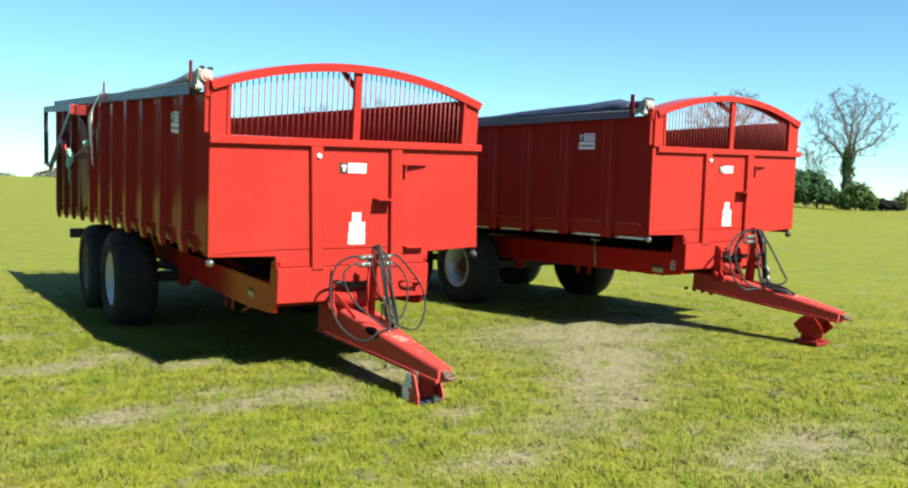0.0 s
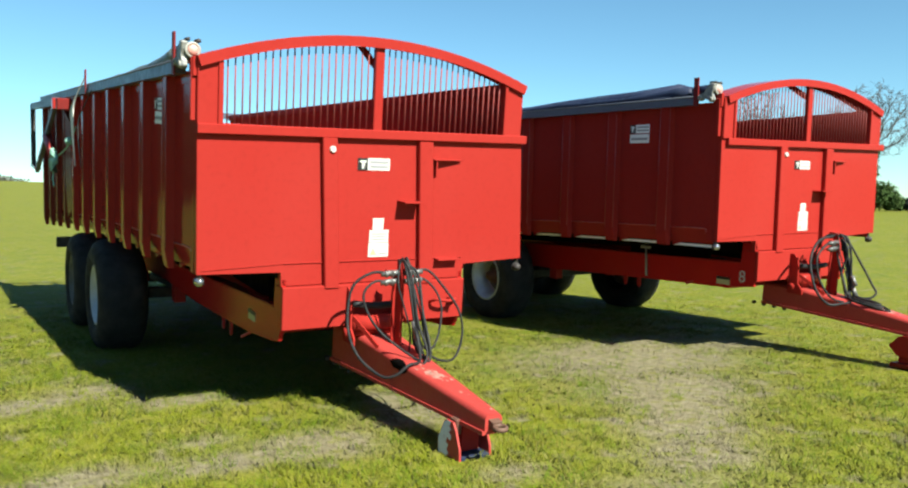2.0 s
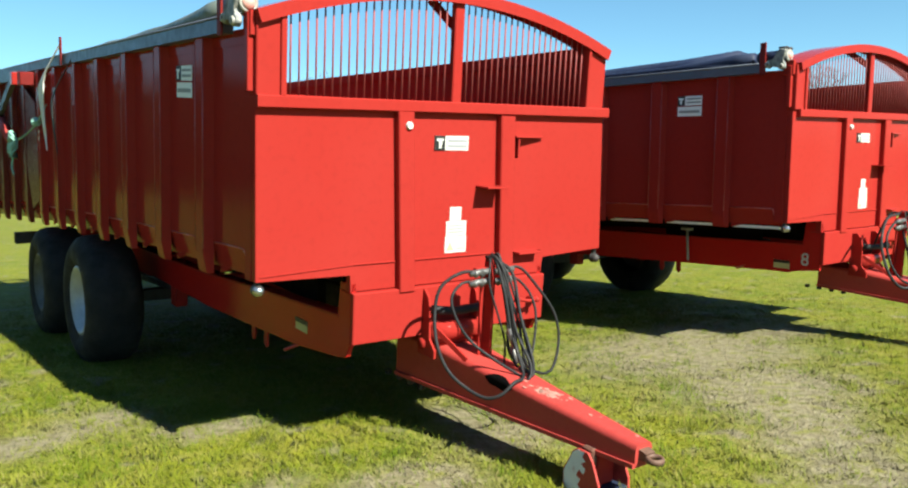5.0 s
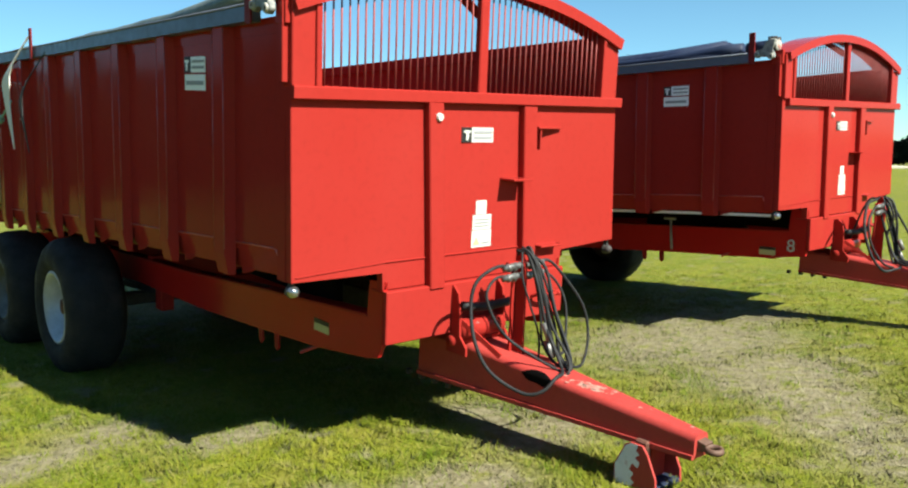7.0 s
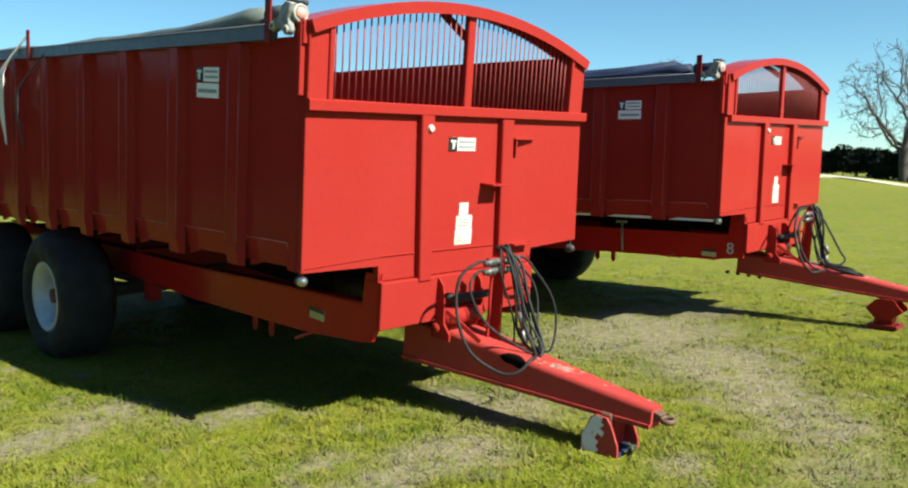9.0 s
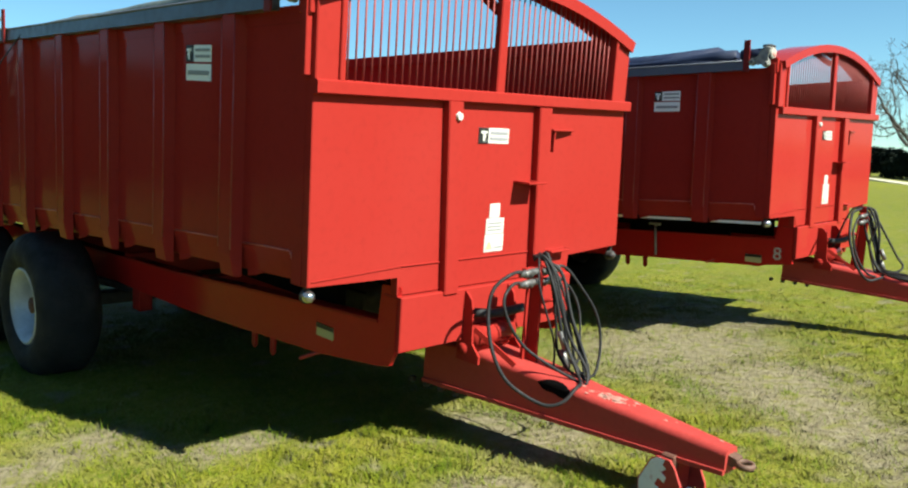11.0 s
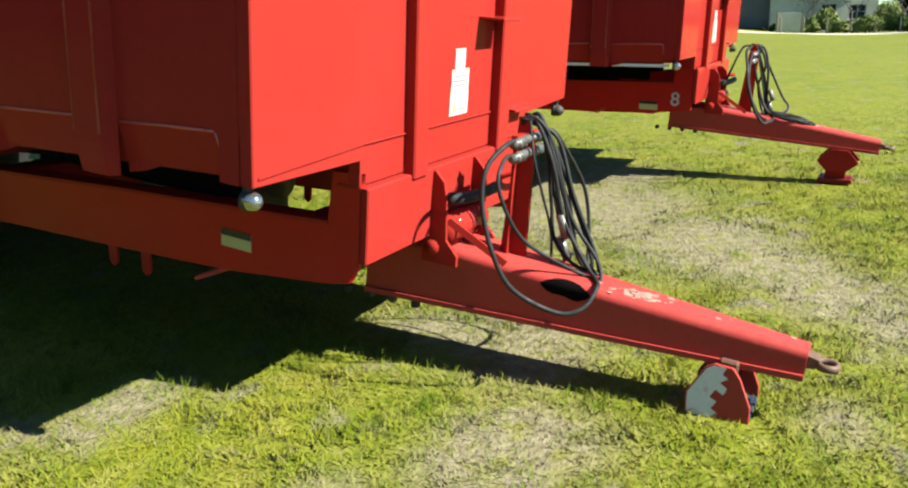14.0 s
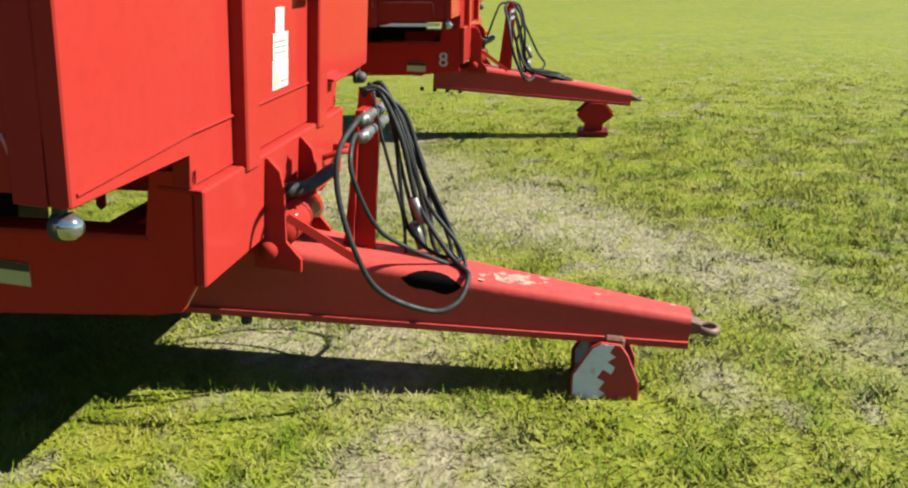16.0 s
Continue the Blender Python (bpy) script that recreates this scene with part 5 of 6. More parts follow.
def trailer(m, label, other):
    root = thing("tipping_trailer", m, label, "farm trailer", "red tipping trailers")
    BODY["top"], BODY["floor"], BODY["sink"], BODY["lean"] = (0.020, 0.033, 0.04, 0.016) if other else (0.0, 0.0, 0.0, 0.075)
    front_assembly(root, other)
    for sx in (-1, 1):
        side_assembly(root, sx, 0.04 if other else 0.0)
    chassis(root, other)
    body_parts = set(root.children)
    dbar = drawbar(root, other)
    hose_bundle(root, 5 if other else 2, other)
    foot(root, "base" if other else "plates", 0.08 if other else 0.0)
    if other:  # the drawbar droops from the chassis on to its skid
        for ob in root.children:
            if ob not in body_parts:
                ob.matrix_local = m.inverted() @ pose(4.505, -0.135, 0.085, 5.0, -0.6, 0.8)
    cover(root, NAVY if other else TARP, other)
    tailgate(root)
    under_gear(root, m, 0.0065 if other else 0.0, (3.28, 4.97) if other else (3.46, 5.15))
    # stickers on the side between the first two ribs, their white raised against the shade
    h = half_at(1.0)
    name_sticker(root, "x", -h, -1, 0.85, 1.10, 1.955, 2.037, True, LIFTED_WHITE)
    s = decal("maker_sticker", root, LIFTED_WHITE, 0.85, 1.10, 1.862, 1.945, "x", -h, -1, "pale sticker with a bar of print")
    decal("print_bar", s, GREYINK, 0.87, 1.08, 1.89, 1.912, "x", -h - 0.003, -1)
    # chassis plate
    y0 = 0.27 if other else 0.495
    p = decal("chassis_label", root, PALE, y0, y0 + 0.15, 0.538, 0.608, "x", -0.675, -1, "pale yellow plate with a black band")
    decal("label_band", p, INK, y0, y0 + 0.15, 0.584, 0.608, "x", -0.678, -1)
    if not other:
        loose_bits(root)
    else:
        for k in range(5):  # added white strips draw the bright line of light under the bays
            y0 = max(0.09, 0.012 + 0.685 * k)
            y1 = 0.528 + 0.685 * k
            part("sealing_strip", loft(B(), [[(x, v, floor_at(v) + z) for x, z in ((-1.172, -0.036), (-1.150, -0.036), (-1.150, -0.014), (-1.172, -0.014))] for v in (y0, y1)]), LIFTED_WHITE, root, "pale strip drawn as a line of light")
        part("prop_strut", rod(B(), (-0.695, 1.315, 0.50), (-0.695, 1.335, 0.80), 0.011, 8), GREYVINYL, root, "pale grey prop strut", True)
        part("strut_head", box(B(), -0.71, -0.676, 1.28, 1.40, 0.79, 0.815, 0.003), GREYVINYL, root)
    return root


THETA = 5.97
trailer_a = trailer(pose(0, 0, 0, THETA, 0, 0), "bright red tipping trailer with arched grille, grey sheet, on grass", False)
trailer_b = trailer(pose(4.477, -0.143, 0.102, 2.49, -0.37, 0.92), "bright red tipping trailer with dark blue sheet, on grass", True)


def numeral(root):
    cu = bpy.data.curves.new("numeral", "FONT")
    cu.body, cu.size, cu.extrude, cu.align_x = "8", 0.155, 0.002, "CENTER"
    tmp = new("numeral_tmp", cu)
    me = bpy.data.meshes.new_from_object(tmp)
    bpy.data.objects.remove(tmp)
    me.materials.clear()
    me.materials.append(WHITE)
    ob = new("numeral", me)
    ob.parent = root
    ob.matrix_local = pose(-0.680, 0.13, 0.585, 90, 0, -90)
    return tagged(ob, "white painted numeral eight")


numeral(trailer_b)


# ---- distance: trees, hedges, buildings, bales ----
def spot(az, far):
    """A place on the ground at a bearing (degrees from +y towards +x) and a distance, from the stretch of the walk that sees it."""
    ex, ey = (-2.85, -1.5) if az > 78 else (-3.6, -3.4) if az > 65 else (-2.9, -6.0)
    x, y = ex + far * math.sin(radians(az)), ey + far * math.cos(radians(az))
    return Vector((x, y, float(ground_z(x, y))))


def leaf_cloud(bm, blobs, count, size, rng):
    """Many small leaf quads in and on uneven blobs (centre, radii)."""
    vols = [r.x * r.y * r.z for _, r in blobs]
    for _ in range(count):
        c, r = rng.choices(blobs, vols)[0]
        u = Vector((rng.gauss(0, 1), rng.gauss(0, 1), rng.gauss(0, 1))).normalized()
        k = rng.random() ** 0.35 * (0.82 + 0.30 * noise.noise(u * 2.3 + c))
        p = c + Vector((u.x * r.x, u.y * r.y, u.z * r.z)) * k
        p.z = abs(p.z)
        n = (u + Vector((rng.uniform(-1, 1), rng.uniform(-1, 1), rng.uniform(-0.4, 1)))).normalized()
        s = n.orthogonal().normalized() * size * rng.uniform(0.6, 1.3)
        t = n.cross(s) * rng.uniform(0.5, 0.9)
        bm.faces.new([bm.verts.new(q) for q in (p - s, p - t * 0.9, p + s, p + t)])
    return bm


def cloud_part(name, blobs, count, size, material, parent, seed, label=""):
    """A crown as one mesh of loose leaves."""
    rng = random.Random(seed)
    b = B()
    leaf_cloud(b, blobs, int(count * 1.7), size * 1.15, rng)
    me = bpy.data.meshes.new(name)
    b.to_mesh(me)
    b.free()
    me.materials.append(material)
    ob = new(name, me)
    ob.parent = parent
    return tagged(ob, label) if label else ob


def branches(height, seed, spread=0.55, trunk=0.25, levels=7, fork=0.26):
    """Limbs of a bare tree as runs of points with radii, from the trunk up."""
    rng = random.Random(seed)
    out = []

    def grow(p, d, length, radius, level):
        pts, rad = [p], [radius]
        steps = 4 if level < 3 else 3
        for k in range(steps):
            d = (d + Vector((rng.uniform(-1, 1), rng.uniform(-1, 1), rng.uniform(-0.5, 0.9))) * (0.10 + 0.05 * level)).normalized()
            p = p + d * length / steps
            pts.append(p)
            rad.append(radius * (1 - 0.42 * (k + 1) / steps))
        out.append((pts, rad, level))
        if level >= levels:
            return
        kids = 3 if level < 5 else rng.choice((2, 3))
        for k in range(kids):
            a = rng.uniform(0, 2 * math.pi)
            side = d.orthogonal().normalized()
            side.rotate(Matrix.Rotation(a + 2.1 * k, 3, d))
            nd = (d + side * spread * rng.uniform(0.7, 1.5)).normalized()
            start = pts[-1] if k else pts[-1]
            if k == 2:
                start = pts[len(pts) // 2]
            grow(start, nd, length * (rng.uniform(0.72, 0.9) if level < 2 else rng.uniform(0.58, 0.78)), rad[-1] * rng.uniform(0.5, 0.75), level + 1)
    grow(Vector((0, 0, -0.1)), Vector((rng.uniform(-0.05, 0.05), rng.uniform(-0.05, 0.05), 1)).normalized(), height * fork, trunk, 0)
    return out


def rounded_crown(height, seed, crown, trunk, fork, count=620):
    """Limbs that reach out from the trunk into a rounded crown (mid height, half width, half height), from the trunk up."""
    rng = np.random.default_rng(seed)
    u = rng.normal(size=(count, 3))
    u /= np.linalg.norm(u, axis=1)[:, None]
    goals = u * rng.random(count)[:, None] ** 0.42 * np.array([crown[1], crown[1], crown[2]]) + np.array([0, 0, crown[0]])
    goals = goals[goals[:, 2] > fork * height * 0.8]
    n0 = 12
    nodes = [np.array([0.10 * math.sin(2.2 * k / n0), 0.06 * math.sin(3 * k / n0), -0.1 + fork * height * k / n0]) for k in range(n0 + 1)]
    up = [-1] + list(range(n0))
    step = 0.24
    for _ in range(70):
        if not len(goals):
            break
        here = np.array(nodes)
        gap = np.linalg.norm(goals[:, None] - here[None, 6:], axis=2)
        near = gap.argmin(1) + 6
        for k in np.unique(near):
            pull = goals[near == k] - here[k]
            d = (pull / np.linalg.norm(pull, axis=1)[:, None]).mean(0) + rng.normal(0, 0.22, 3) + np.array([0, 0, 0.10])
            if up[k] >= 0:
                d = d + 0.35 * (here[k] - here[up[k]]) / step
            nodes.append(here[k] + d / np.linalg.norm(d) * step * rng.uniform(0.8, 1.2))
            up.append(int(k))
        gap = np.linalg.norm(goals[:, None] - np.array(nodes)[None, 6:], axis=2).min(1)
        goals = goals[gap > 0.34]
    for k in range(n0 + 1, len(nodes)):  # fine twigs along the limbs
        for _ in range(2):
            d = rng.normal(0, 1, 3) + 0.9 * (nodes[k] - nodes[up[k]]) / step + np.array([0, 0, 0.3])
            nodes.append(nodes[k] + d / np.linalg.norm(d) * rng.uniform(0.22, 0.5))
            up.append(k)
    kids = {}
    for k, p in enumerate(up):
        kids.setdefault(p, []).append(k)
    area = [0.0] * len(nodes)
    for k in range(len(nodes) - 1, -1, -1):
        area[k] = max(area[k], 0.006 ** 2.3)
        if up[k] >= 0:
            area[up[k]] += area[k]
    size = [trunk * (a / area[0]) ** (1 / 1.75) for a in area]
    out, todo = [], [(0, 0)]
    while todo:
        k, level = todo.pop()
        run = [k] if up[k] < 0 else [up[k], k]
        while kids.get(run[-1]):
            first, *rest = sorted(kids[run[-1]], key=lambda c: -area[c])
            todo += [(c, level + 1) for c in rest]
            run.append(first)
        rad = [size[c] for c in run]
        if up[k] >= 0:
            rad[0] = rad[1]
        out.append(([Vector(nodes[c]) for c in run], rad, 0 if level == 0 else 1 if rad[0] > 0.05 else 4))
    return out


def bare_tree(az, far, height, seed, label, ivy=0.0, spread=0.55, trunk=0.25, turn=0.0, levels=7, fork=0.26, crown=None):
    root = thing("bare_tree", Matrix.Translation(spot(az, far)) @ pose(0, 0, 0, 0, 0, turn), label, "tree")
    runs = rounded_crown(height, seed, crown, trunk, fork) if crown else branches(height, seed, spread, trunk, levels, fork)
    top = max(p.z for pts, _, _ in runs for p in pts)
    k = height / top
    stem, twigs = B(), B()
    for pts, rad, level in runs:
        pts = [p * k for p in pts]
        if level <= 1:
            tube(stem, pts, rad, 8)
        else:
            tube(twigs, pts, [max(r, 0.013 if level < 6 else 0.009) for r in rad], 5 if level < 4 else 3)
    part("trunk", stem, BARK, root, "", True)
    part("crown", twigs, BARK, root, "leafless spreading twigs")
    if ivy:
        blobs = []
        rng = random.Random(seed + 9)
        for pts, rad, level in runs:
            if level == 0 or (level == 1 and len(blobs) < 16):
                for a, b in zip(pts, pts[1:]):
                    for t in (0.0, 0.5):
                        p = (a + (b - a) * t) * k
                        if 0.4 < p.z < ivy:
                            blobs.append((p + Vector((rng.uniform(-0.15, 0.15), rng.uniform(-0.15, 0.15), 0)), Vector((1, 1, 1.2)) * rng.uniform(0.38, 0.72)))
        cloud_part("ivy", blobs, 3400, 0.066, IVY, root, seed + 1, "dark green ivy round the trunk")
    return root


def bush(name, az, far, wide, high, material, seed, label, category="bush", count=5200, size=0.08, deep=None, round_top=0.45):
    rng = random.Random(seed)
    root = thing(name, Matrix.Translation(spot(az, far)) @ pose(0, 0, 0, 0, 0, -az), label, category)
    blobs = []
    for k in range(13):
        u = -1 + k / 6
        h = high * (1 - round_top * u * u) * rng.uniform(0.8, 1.0)
        blobs.append((Vector((u * wide * 0.42, rng.uniform(-0.3, 0.3) * (deep or wide) * 0.5, h * 0.52)), Vector((wide * rng.uniform(0.17, 0.26), (deep or wide) * rng.uniform(0.2, 0.3), h * 0.50))))
    cloud_part("foliage", blobs, count, size, material, root, seed + 1)
    for k in range(5):
        x = rng.uniform(-0.35, 0.35) * wide
        b = tube(B(), [(x, 0, -0.05), (x + rng.uniform(-0.2, 0.2), rng.uniform(-0.2, 0.2), high * 0.35), (x + rng.uniform(-0.5, 0.5), rng.uniform(-0.4, 0.4), high * 0.8)], [0.05, 0.035, 0.012], 5)
        part("stem", b, BARK, root)
    return root


bare_tree(58.4, 74, 10.3, 29, "tall bare tree with ivy on its trunk", ivy=5.2, trunk=0.27, turn=60, fork=0.42, crown=(7.2, 3.7, 3.2))
bare_tree(51.0, 78, 10.2, 34, "tall bare tree with fine twigs", trunk=0.26, fork=0.36, crown=(6.9, 4.0, 3.3))
bare_tree(24.8, 66, 9.6, 47, "bare tree with fine grey twigs", spread=0.55, trunk=0.22)
bare_tree(27.6, 72, 8.6, 52, "slender bare tree with fine grey twigs", spread=0.5, trunk=0.18, levels=6)
bare_tree(56.0, 82, 6.0, 55, "small bare tree behind evergreen bush", spread=0.6, trunk=0.14, levels=6)
bare_tree(74.6, 72, 11.0, 66, "large bare tree beside dark hedge", trunk=0.42, fork=0.26, crown=(6.6, 5.2, 4.4))
bush("evergreen_bush", 55.7, 72, 5.0, 3.7, BUSH_DARK, 3, "large dark evergreen bush at field edge", count=11000, size=0.10)
bush("evergreen_bush", 53.6, 76, 3.4, 2.6, BUSH_DARK, 31, "dark evergreen bush at field edge")
bush("flowering_bush", 58.9, 71, 2.9, 2.6, IVY, 4, "light green bush under the ivy tree", count=3200)
bush("hedge_clump", 60.4, 73, 3.0, 1.15, HEDGE, 5, "low dark hedge clump", "hedge", 2600)
bush("field_bush", 62.3, 84, 4.0, 2.4, BUSH_LIGHT, 6, "pale scrubby bush at field edge", count=2600)
bush("field_bush", 50.0, 86, 9.0, 2.2, BUSH_DARK, 61, "dark scrub along the field edge", "hedge", 4200, 0.09, 2.0)
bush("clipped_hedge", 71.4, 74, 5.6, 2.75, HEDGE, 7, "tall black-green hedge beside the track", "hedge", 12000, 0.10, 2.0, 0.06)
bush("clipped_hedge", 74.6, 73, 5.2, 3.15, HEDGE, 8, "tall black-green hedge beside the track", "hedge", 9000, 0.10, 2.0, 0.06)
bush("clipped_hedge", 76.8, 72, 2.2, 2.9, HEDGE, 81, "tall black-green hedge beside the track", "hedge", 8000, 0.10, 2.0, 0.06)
# unseen tree belt, added to darken the trailers' flanks and what they mirror
SCREEN_LEAF = mat("light_screen_leaf", (0.018, 0.030, 0.012), 0.7, blotch=0.5, blotch_scale=0.6, other=(0.035, 0.045, 0.02), spec=0.1)
for k in range(12):
    root = bush("hedgerow", 0.0, 1.0, 9.5, (9.0 if k > 4 else 4.2) + (1.6 if k > 4 else 0.7) * math.sin(2.1 * k), SCREEN_LEAF, 200 + k, "unseen tree belt added to dim the flanks", "hedge", 4200, 0.34, 4.0, 0.12)
    x, y = -19.0 + 0.9 * math.sin(1.7 * k), -30.0 + 8.2 * k
    root.matrix_world = pose(x, y, float(ground_z(x, y)), 0, 0, 90)
for k in range(9):
    root = bush("hedgerow", 0.0, 1.0, 16.0, 11.0 + 1.8 * math.sin(1.9 * k), SCREEN_LEAF, 230 + k, "unseen tree belt added to dim the flanks", "hedge", 3600, 0.50, 4.0, 0.12)
    x, y = -20.5 + 1.2 * math.sin(1.3 * k), 71.0 + 14.0 * k
    root.matrix_world = pose(x, y, float(ground_z(x, y)), 0, 0, 90)
FAR_HEDGE = mat("far_hedge_leaf", (0.09, 0.10, 0.075), 0.8, blotch=0.6, blotch_scale=0.4, other=(0.13, 0.125, 0.10))
for az, far, wide, high, seed in ((1.0, 260, 26, 3.2, 70), (6.4, 250, 9, 3.2, 71), (-6.0, 270, 30, 3.0, 72), (-14.0, 280, 30, 3.2, 73)):
    bush("distant_hedge", az, far, wide, high, FAR_HEDGE, seed, "distant hedge on the skyline", "hedge", 1500, 0.30, 4.0)


def wall_with(bm, x0, x1, y0, y1, z1, openings):
    """A wall along x with oblong openings (x, width, sill, head) cut through it."""
    xs = sorted({x0, x1, *[v for o in openings for v in (o[0] - o[1] / 2, o[0] + o[1] / 2)]})
    zs = sorted({0.0, z1, *[v for o in openings for v in (o[2], o[3])]})
    for a, b in zip(xs, xs[1:]):
        for c, d in zip(zs, zs[1:]):
            if not any(abs((a + b) / 2 - o[0]) < o[1] / 2 and o[2] < (c + d) / 2 < o[3] for o in openings):
                box(bm, a, b, y0, y1, c, d, 0)
    bmesh.ops.remove_doubles(bm, verts=bm.verts, dist=1e-4)
    return bm


def house(az, far, wide, deep, eaves, ridge, wall_m, roof_m, openings, label, name="house", turn=0.0):
    """A house whose front looks towards the field."""
    root = thing(name, Matrix.Translation(spot(az, far)) @ pose(0, 0, 0, 0, 0, -az + turn), label, "building")
    w = wide / 2
    part("front_wall", wall_with(B(), -w, w, 0, 0.3, eaves, openings), wall_m, root)
    for x in (-w, w - 0.3):
        pr = [(0.3, 0.0), (deep, 0.0), (deep, eaves), (deep / 2, ridge - 0.1), (0.3, eaves)]
        part("gable_wall", prism(B(), pr, "x", x, x + 0.3), wall_m, root)
    part("back_wall", box(B(), -w + 0.3, w - 0.3, deep - 0.3, deep, 0, eaves, 0), wall_m, root)
    for a, b in ((-0.4, deep / 2), (deep + 0.4, deep / 2)):
        part("roof_slope", prism(B(), [(a, eaves - 0.15), (b, ridge), (b, ridge + 0.15), (a, eaves)], "x", -w - 0.3, w + 0.3), roof_m, root)
    part("gutter", box(B(), -w - 0.3, w + 0.3, -0.50, -0.40, eaves - 0.16, eaves - 0.04, 0.01), WHITE, root, "white gutter")
    for x, ww, z0, z1 in openings:
        win = part("window", box(B(), x - ww / 2, x + ww / 2, 0.12, 0.15, z0, z1, 0), GLASS, root)
        b = B()
        for a in (x - ww / 2, x - 0.03, x + ww / 2 - 0.06):
            box(b, a, a + 0.06, 0.08, 0.16, z0, z1, 0)
        for c in (z0, (z0 + z1) / 2, z1 - 0.06):
            box(b, x - ww / 2, x + ww / 2, 0.085, 0.155, c, c + 0.06, 0)
        part("window_frame", b, WHITE, win, "white window frame")
        part("window_sill", box(B(), x - ww / 2 - 0.1, x + ww / 2 + 0.1, -0.08, 0.1, z0 - 0.1, z0, 0.01), WHITE, win)
    return root


house(79.4, 72, 6.4, 9, 3.7, 5.4, GREY_CLAD, SLATE, [], "dark grey clad barn beside the track", "barn")
house(85.0, 71, 7.6, 8, 5.0, 7.4, CREAM_WALL, SLATE, [(-2.3, 0.9, 2.6, 3.5), (1.6, 0.9, 2.6, 3.5), (0.4, 1.1, 0.1, 2.1), (2.4, 1.2, 0.9, 2.0)], "cream rendered two-storey house behind a garden", turn=6)
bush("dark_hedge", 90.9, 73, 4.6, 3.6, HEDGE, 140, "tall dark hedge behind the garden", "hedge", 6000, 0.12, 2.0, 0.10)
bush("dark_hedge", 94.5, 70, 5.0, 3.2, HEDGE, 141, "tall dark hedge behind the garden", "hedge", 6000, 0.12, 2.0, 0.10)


def garden_gate(az, far):
    """A pale boarded gate in its frame."""
    root = thing("garden_gate", Matrix.Translation(spot(az, far)) @ pose(0, 0, 0, 0, 0, -az), "pale cream boarded garden gate", "gate")
    for k in range(7):
        part("board", box(B(), -0.80 + 0.23 * k, -0.585 + 0.23 * k, 0.0, 0.03, 0.04, 1.45, 0.004), CREAM_WALL, root)
    for z in (0.25, 1.2):
        part("ledge", box(B(), -0.80, 0.795, 0.031, 0.07, z, z + 0.10, 0.004), CREAM_WALL, root)
    for x in (-0.93, 0.82):
        part("gate_post", box(B(), x, x + 0.11, -0.03, 0.08, -0.1, 1.6, 0.01), TIMBER, root)


def picnic_bench(az, far):
    root = thing("picnic_bench", Matrix.Translation(spot(az, far)) @ pose(0, 0, 0, 0, 0, -az + 8), "weathered grey timber picnic bench", "bench")
    for k in range(5):
        part("top_board", box(B(), -0.95, 0.95, -0.35 + 0.145 * k, -0.22 + 0.145 * k, 0.72, 0.76, 0.005), TIMBER, root)
    for y in (-0.75, 0.55):
        part("seat_board", box(B(), -0.95, 0.95, y, y + 0.24, 0.42, 0.46, 0.005), TIMBER, root)
    for x in (-0.7, 0.7):
        for s in (-1, 1):
            part("leg", bar(B(), (x, s * 0.62, -0.02), (x, s * 0.18, 0.72), 0.05, 0.10, (1, 0, 0)), TIMBER, root)
        part("rail", box(B(), x + 0.03, x + 0.08, -0.75, 0.79, 0.34, 0.42, 0.004), TIMBER, root)


garden_gate(83.1, 67.4)
picnic_bench(91.5, 66.0)
for k, (az, far, wide, high, m) in enumerate(((83.2, 68, 1.2, 0.7, GARDEN), (84.4, 68.5, 1.0, 1.4, GARDEN), (86.0, 68, 1.6, 1.1, GARDEN), (87.6, 68.5, 2.2, 1.6, GARDEN),
                                             (89.2, 68, 1.8, 1.4, IVY), (91.0, 67, 2.2, 1.7, GARDEN), (82.4, 69, 1.0, 0.8, IVY), (85.2, 69.5, 1.8, 2.2, GARDEN), (88.6, 70.0, 2.4, 2.6, GARDEN), (90.2, 69.0, 1.6, 2.1, GARDEN), (94.2, 66, 2.0, 1.5, GARDEN), (92.6, 66, 1.8, 1.9, BUSH_DARK))):
    bush("garden_shrub", az, far, wide, high, m, 100 + k, "garden shrub in spring leaf" if m is GARDEN else "dark green garden shrub", count=1500, size=0.085)
bare_tree(86.7, 69, 4.6, 77, "small bare garden tree", spread=0.6, trunk=0.10, levels=4)
bare_tree(84.1, 68.5, 3.6, 79, "small bare garden tree", spread=0.7, trunk=0.12, levels=5)
bare_tree(89.6, 68.5, 4.2, 80, "small bare garden tree", spread=0.7, trunk=0.12, levels=5)
bare_tree(93.6, 66, 5.0, 81, "small bare garden tree", spread=0.7, trunk=0.14, levels=5)
bare_tree(91.8, 66, 5.2, 78, "small bare garden tree", spread=0.6, trunk=0.12, levels=4)
for k in range(7):
    az = 82.6 + 1.35 * k
    p = thing("fence_post", Matrix.Translation(spot(az, 66.5)), "weathered grey timber fence post", "fence post", "garden fence posts")
    part("post", box(B(), -0.05, 0.05, -0.05, 0.05, -0.1, 1.1, 0.01), TIMBER, p)


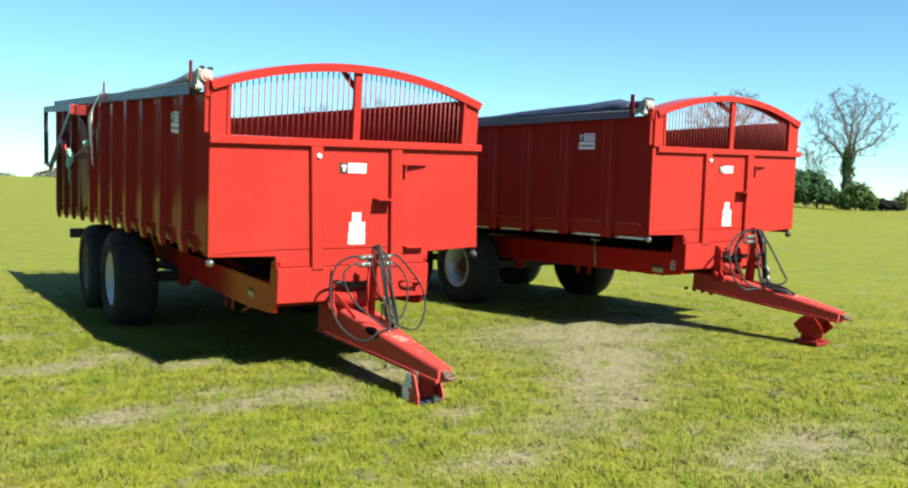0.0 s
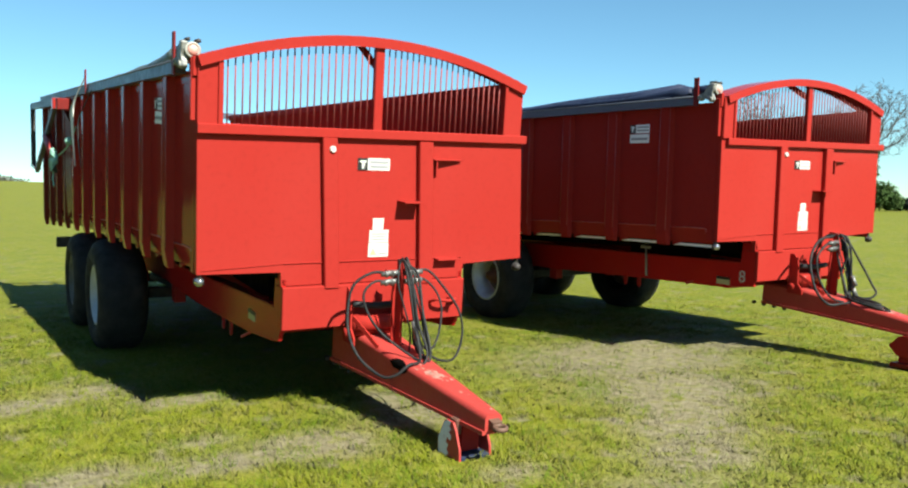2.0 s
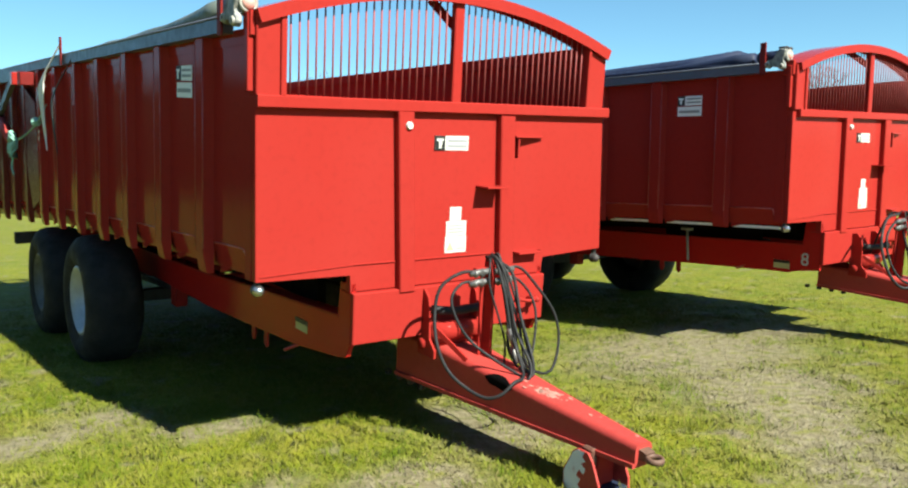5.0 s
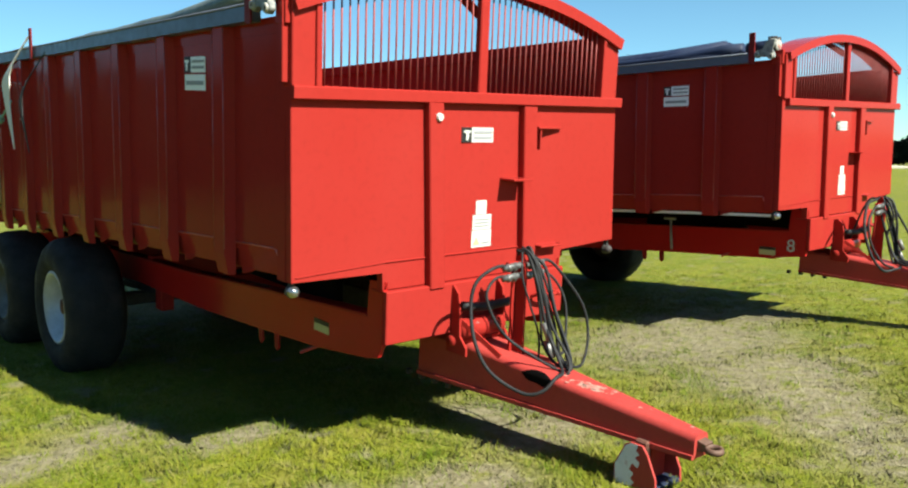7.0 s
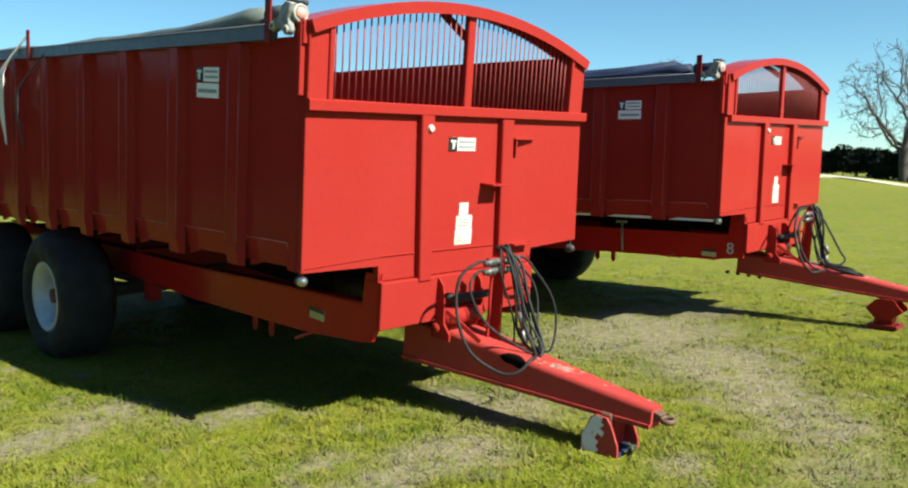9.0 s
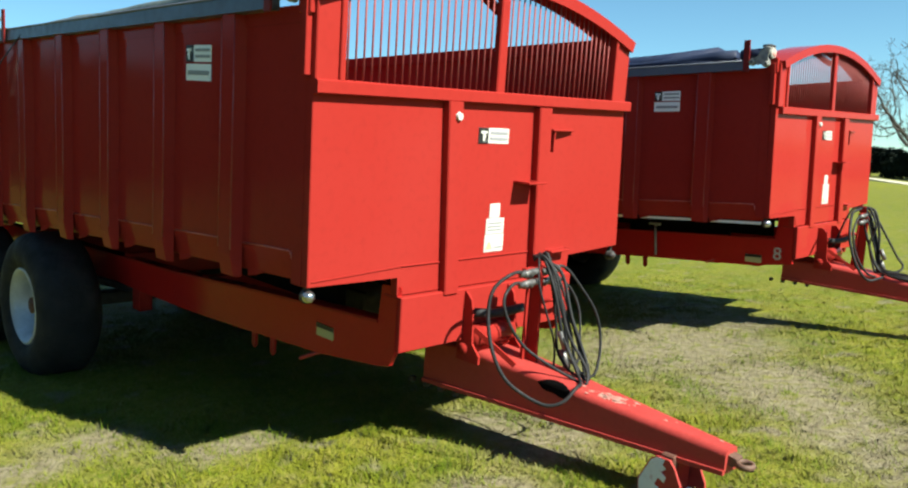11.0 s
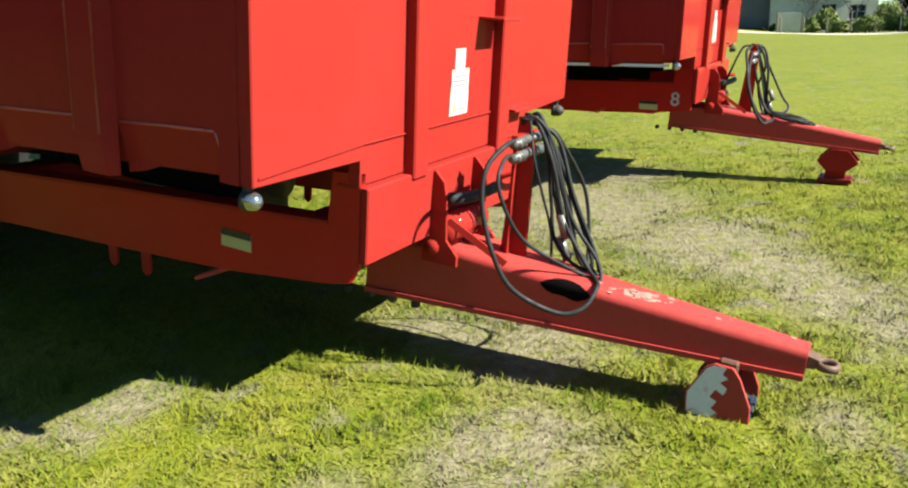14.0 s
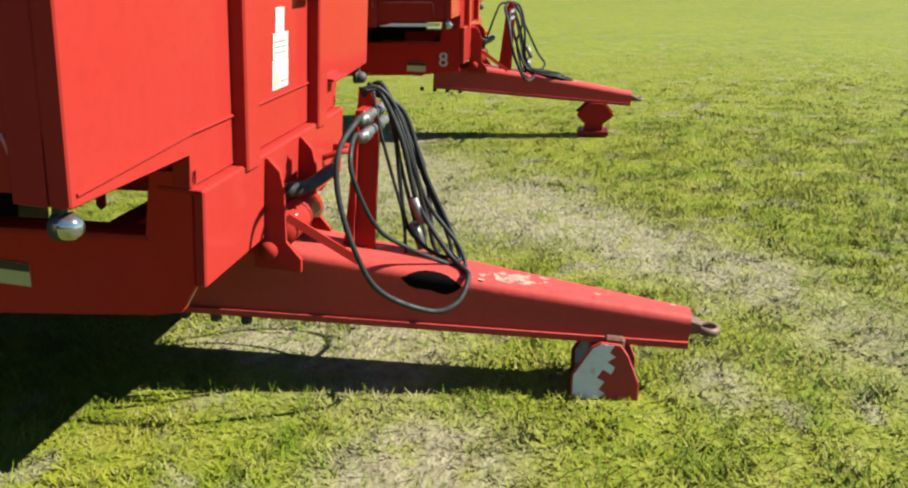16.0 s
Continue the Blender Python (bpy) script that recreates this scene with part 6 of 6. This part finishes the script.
def track():
    """A pale gravel track along the far edge of the field."""
    rows = []
    for k in range(61):
        az = 66 + 27.5 * k / 60
        near, far = spot(az, 63.2 + 0.8 * math.sin(az)), spot(az, 65.6 + 0.3 * math.sin(2 * az))
        rows.append([near + Vector((0, 0, 0.03)), far + Vector((0, 0, 0.06)), far - Vector((0, 0, 0.1)), near - Vector((0, 0, 0.1))])
    b = loft(B(), rows)
    ob = part("track", b, GRAVEL, None)
    return tagged(ob, "pale gravel track beyond the field", "track", kind="structure")


GRAVEL = mat("pale_gravel", (0.44, 0.40, 0.31), 0.9, grain=0.4, grain_scale=8, blotch=0.4, blotch_scale=0.7, bump=0.5, bump_scale=15, other=(0.30, 0.28, 0.16))
track()


def bale(m, first=None):
    if first:
        return copy_thing(first, m)
    root = thing("silage_bale", m, "round silage bale in shiny black wrap", "bale", "row of black bales")
    prof = [(0.0001, -0.60), (0.38, -0.61), (0.53, -0.57), (0.60, -0.48), (0.615, 0.0), (0.60, 0.48), (0.53, 0.57), (0.38, 0.61), (0.0001, 0.60)]
    b = lathe(B(), prof, (0, 0, 0.56), "x", 28)
    for v in b.verts:
        v.co += noise.noise_vector(v.co * 2.2) * 0.035
        v.co.z = max(v.co.z, 0.0)
    part("wrap", b, BALE, root, "", True)
    b = B()
    rings = []
    for k in range(29):
        a = 2 * math.pi * k / 28
        rings.append([(x, 0.618 * math.cos(a), 0.56 + 0.618 * math.sin(a)) for x in (-0.05, 0.05)])
    loft(b, rings, closed=False, caps=False)
    part("wrap_band", b, BALE, root, "", True)
    return root


one = None
for az, far, turn in ((93.2, 43.5, 25), (94.8, 43.0, -70), (96.2, 42.8, 12), (97.4, 42.5, 5), (98.6, 42.2, 20), (99.8, 42.0, -8), (101.0, 41.8, 12), (102.2, 41.5, 15), (103.4, 41.2, 0), (104.6, 41.0, 20), (105.8, 40.8, 5), (107.0, 40.6, 12),
                      (95.4, 44.6, 60), (96.8, 44.2, 10), (98.0, 44.0, 35), (99.2, 43.8, 15), (100.4, 43.5, 5), (101.6, 43.3, 25), (102.8, 43.0, 10), (104.0, 42.8, 30), (105.2, 42.5, 0)):
    m = Matrix.Translation(spot(az, far) - Vector((0, 0, 0.03))) @ pose(0, 0, 0, 0, 0, -az + turn) @ Matrix.Scale(0.82, 4)
    b = bale(m, one)
    one = one or b
for k, (az, far, wide) in enumerate(((97.5, 52, 6.0), (102.5, 52, 7.0), (108.0, 52, 7.0))):
    bush("nettle_bank", az, far, wide, 1.35, GARDEN, 120 + k, "bright green weedy bank behind the bales", "bank", 3500, 0.09, 2.0)
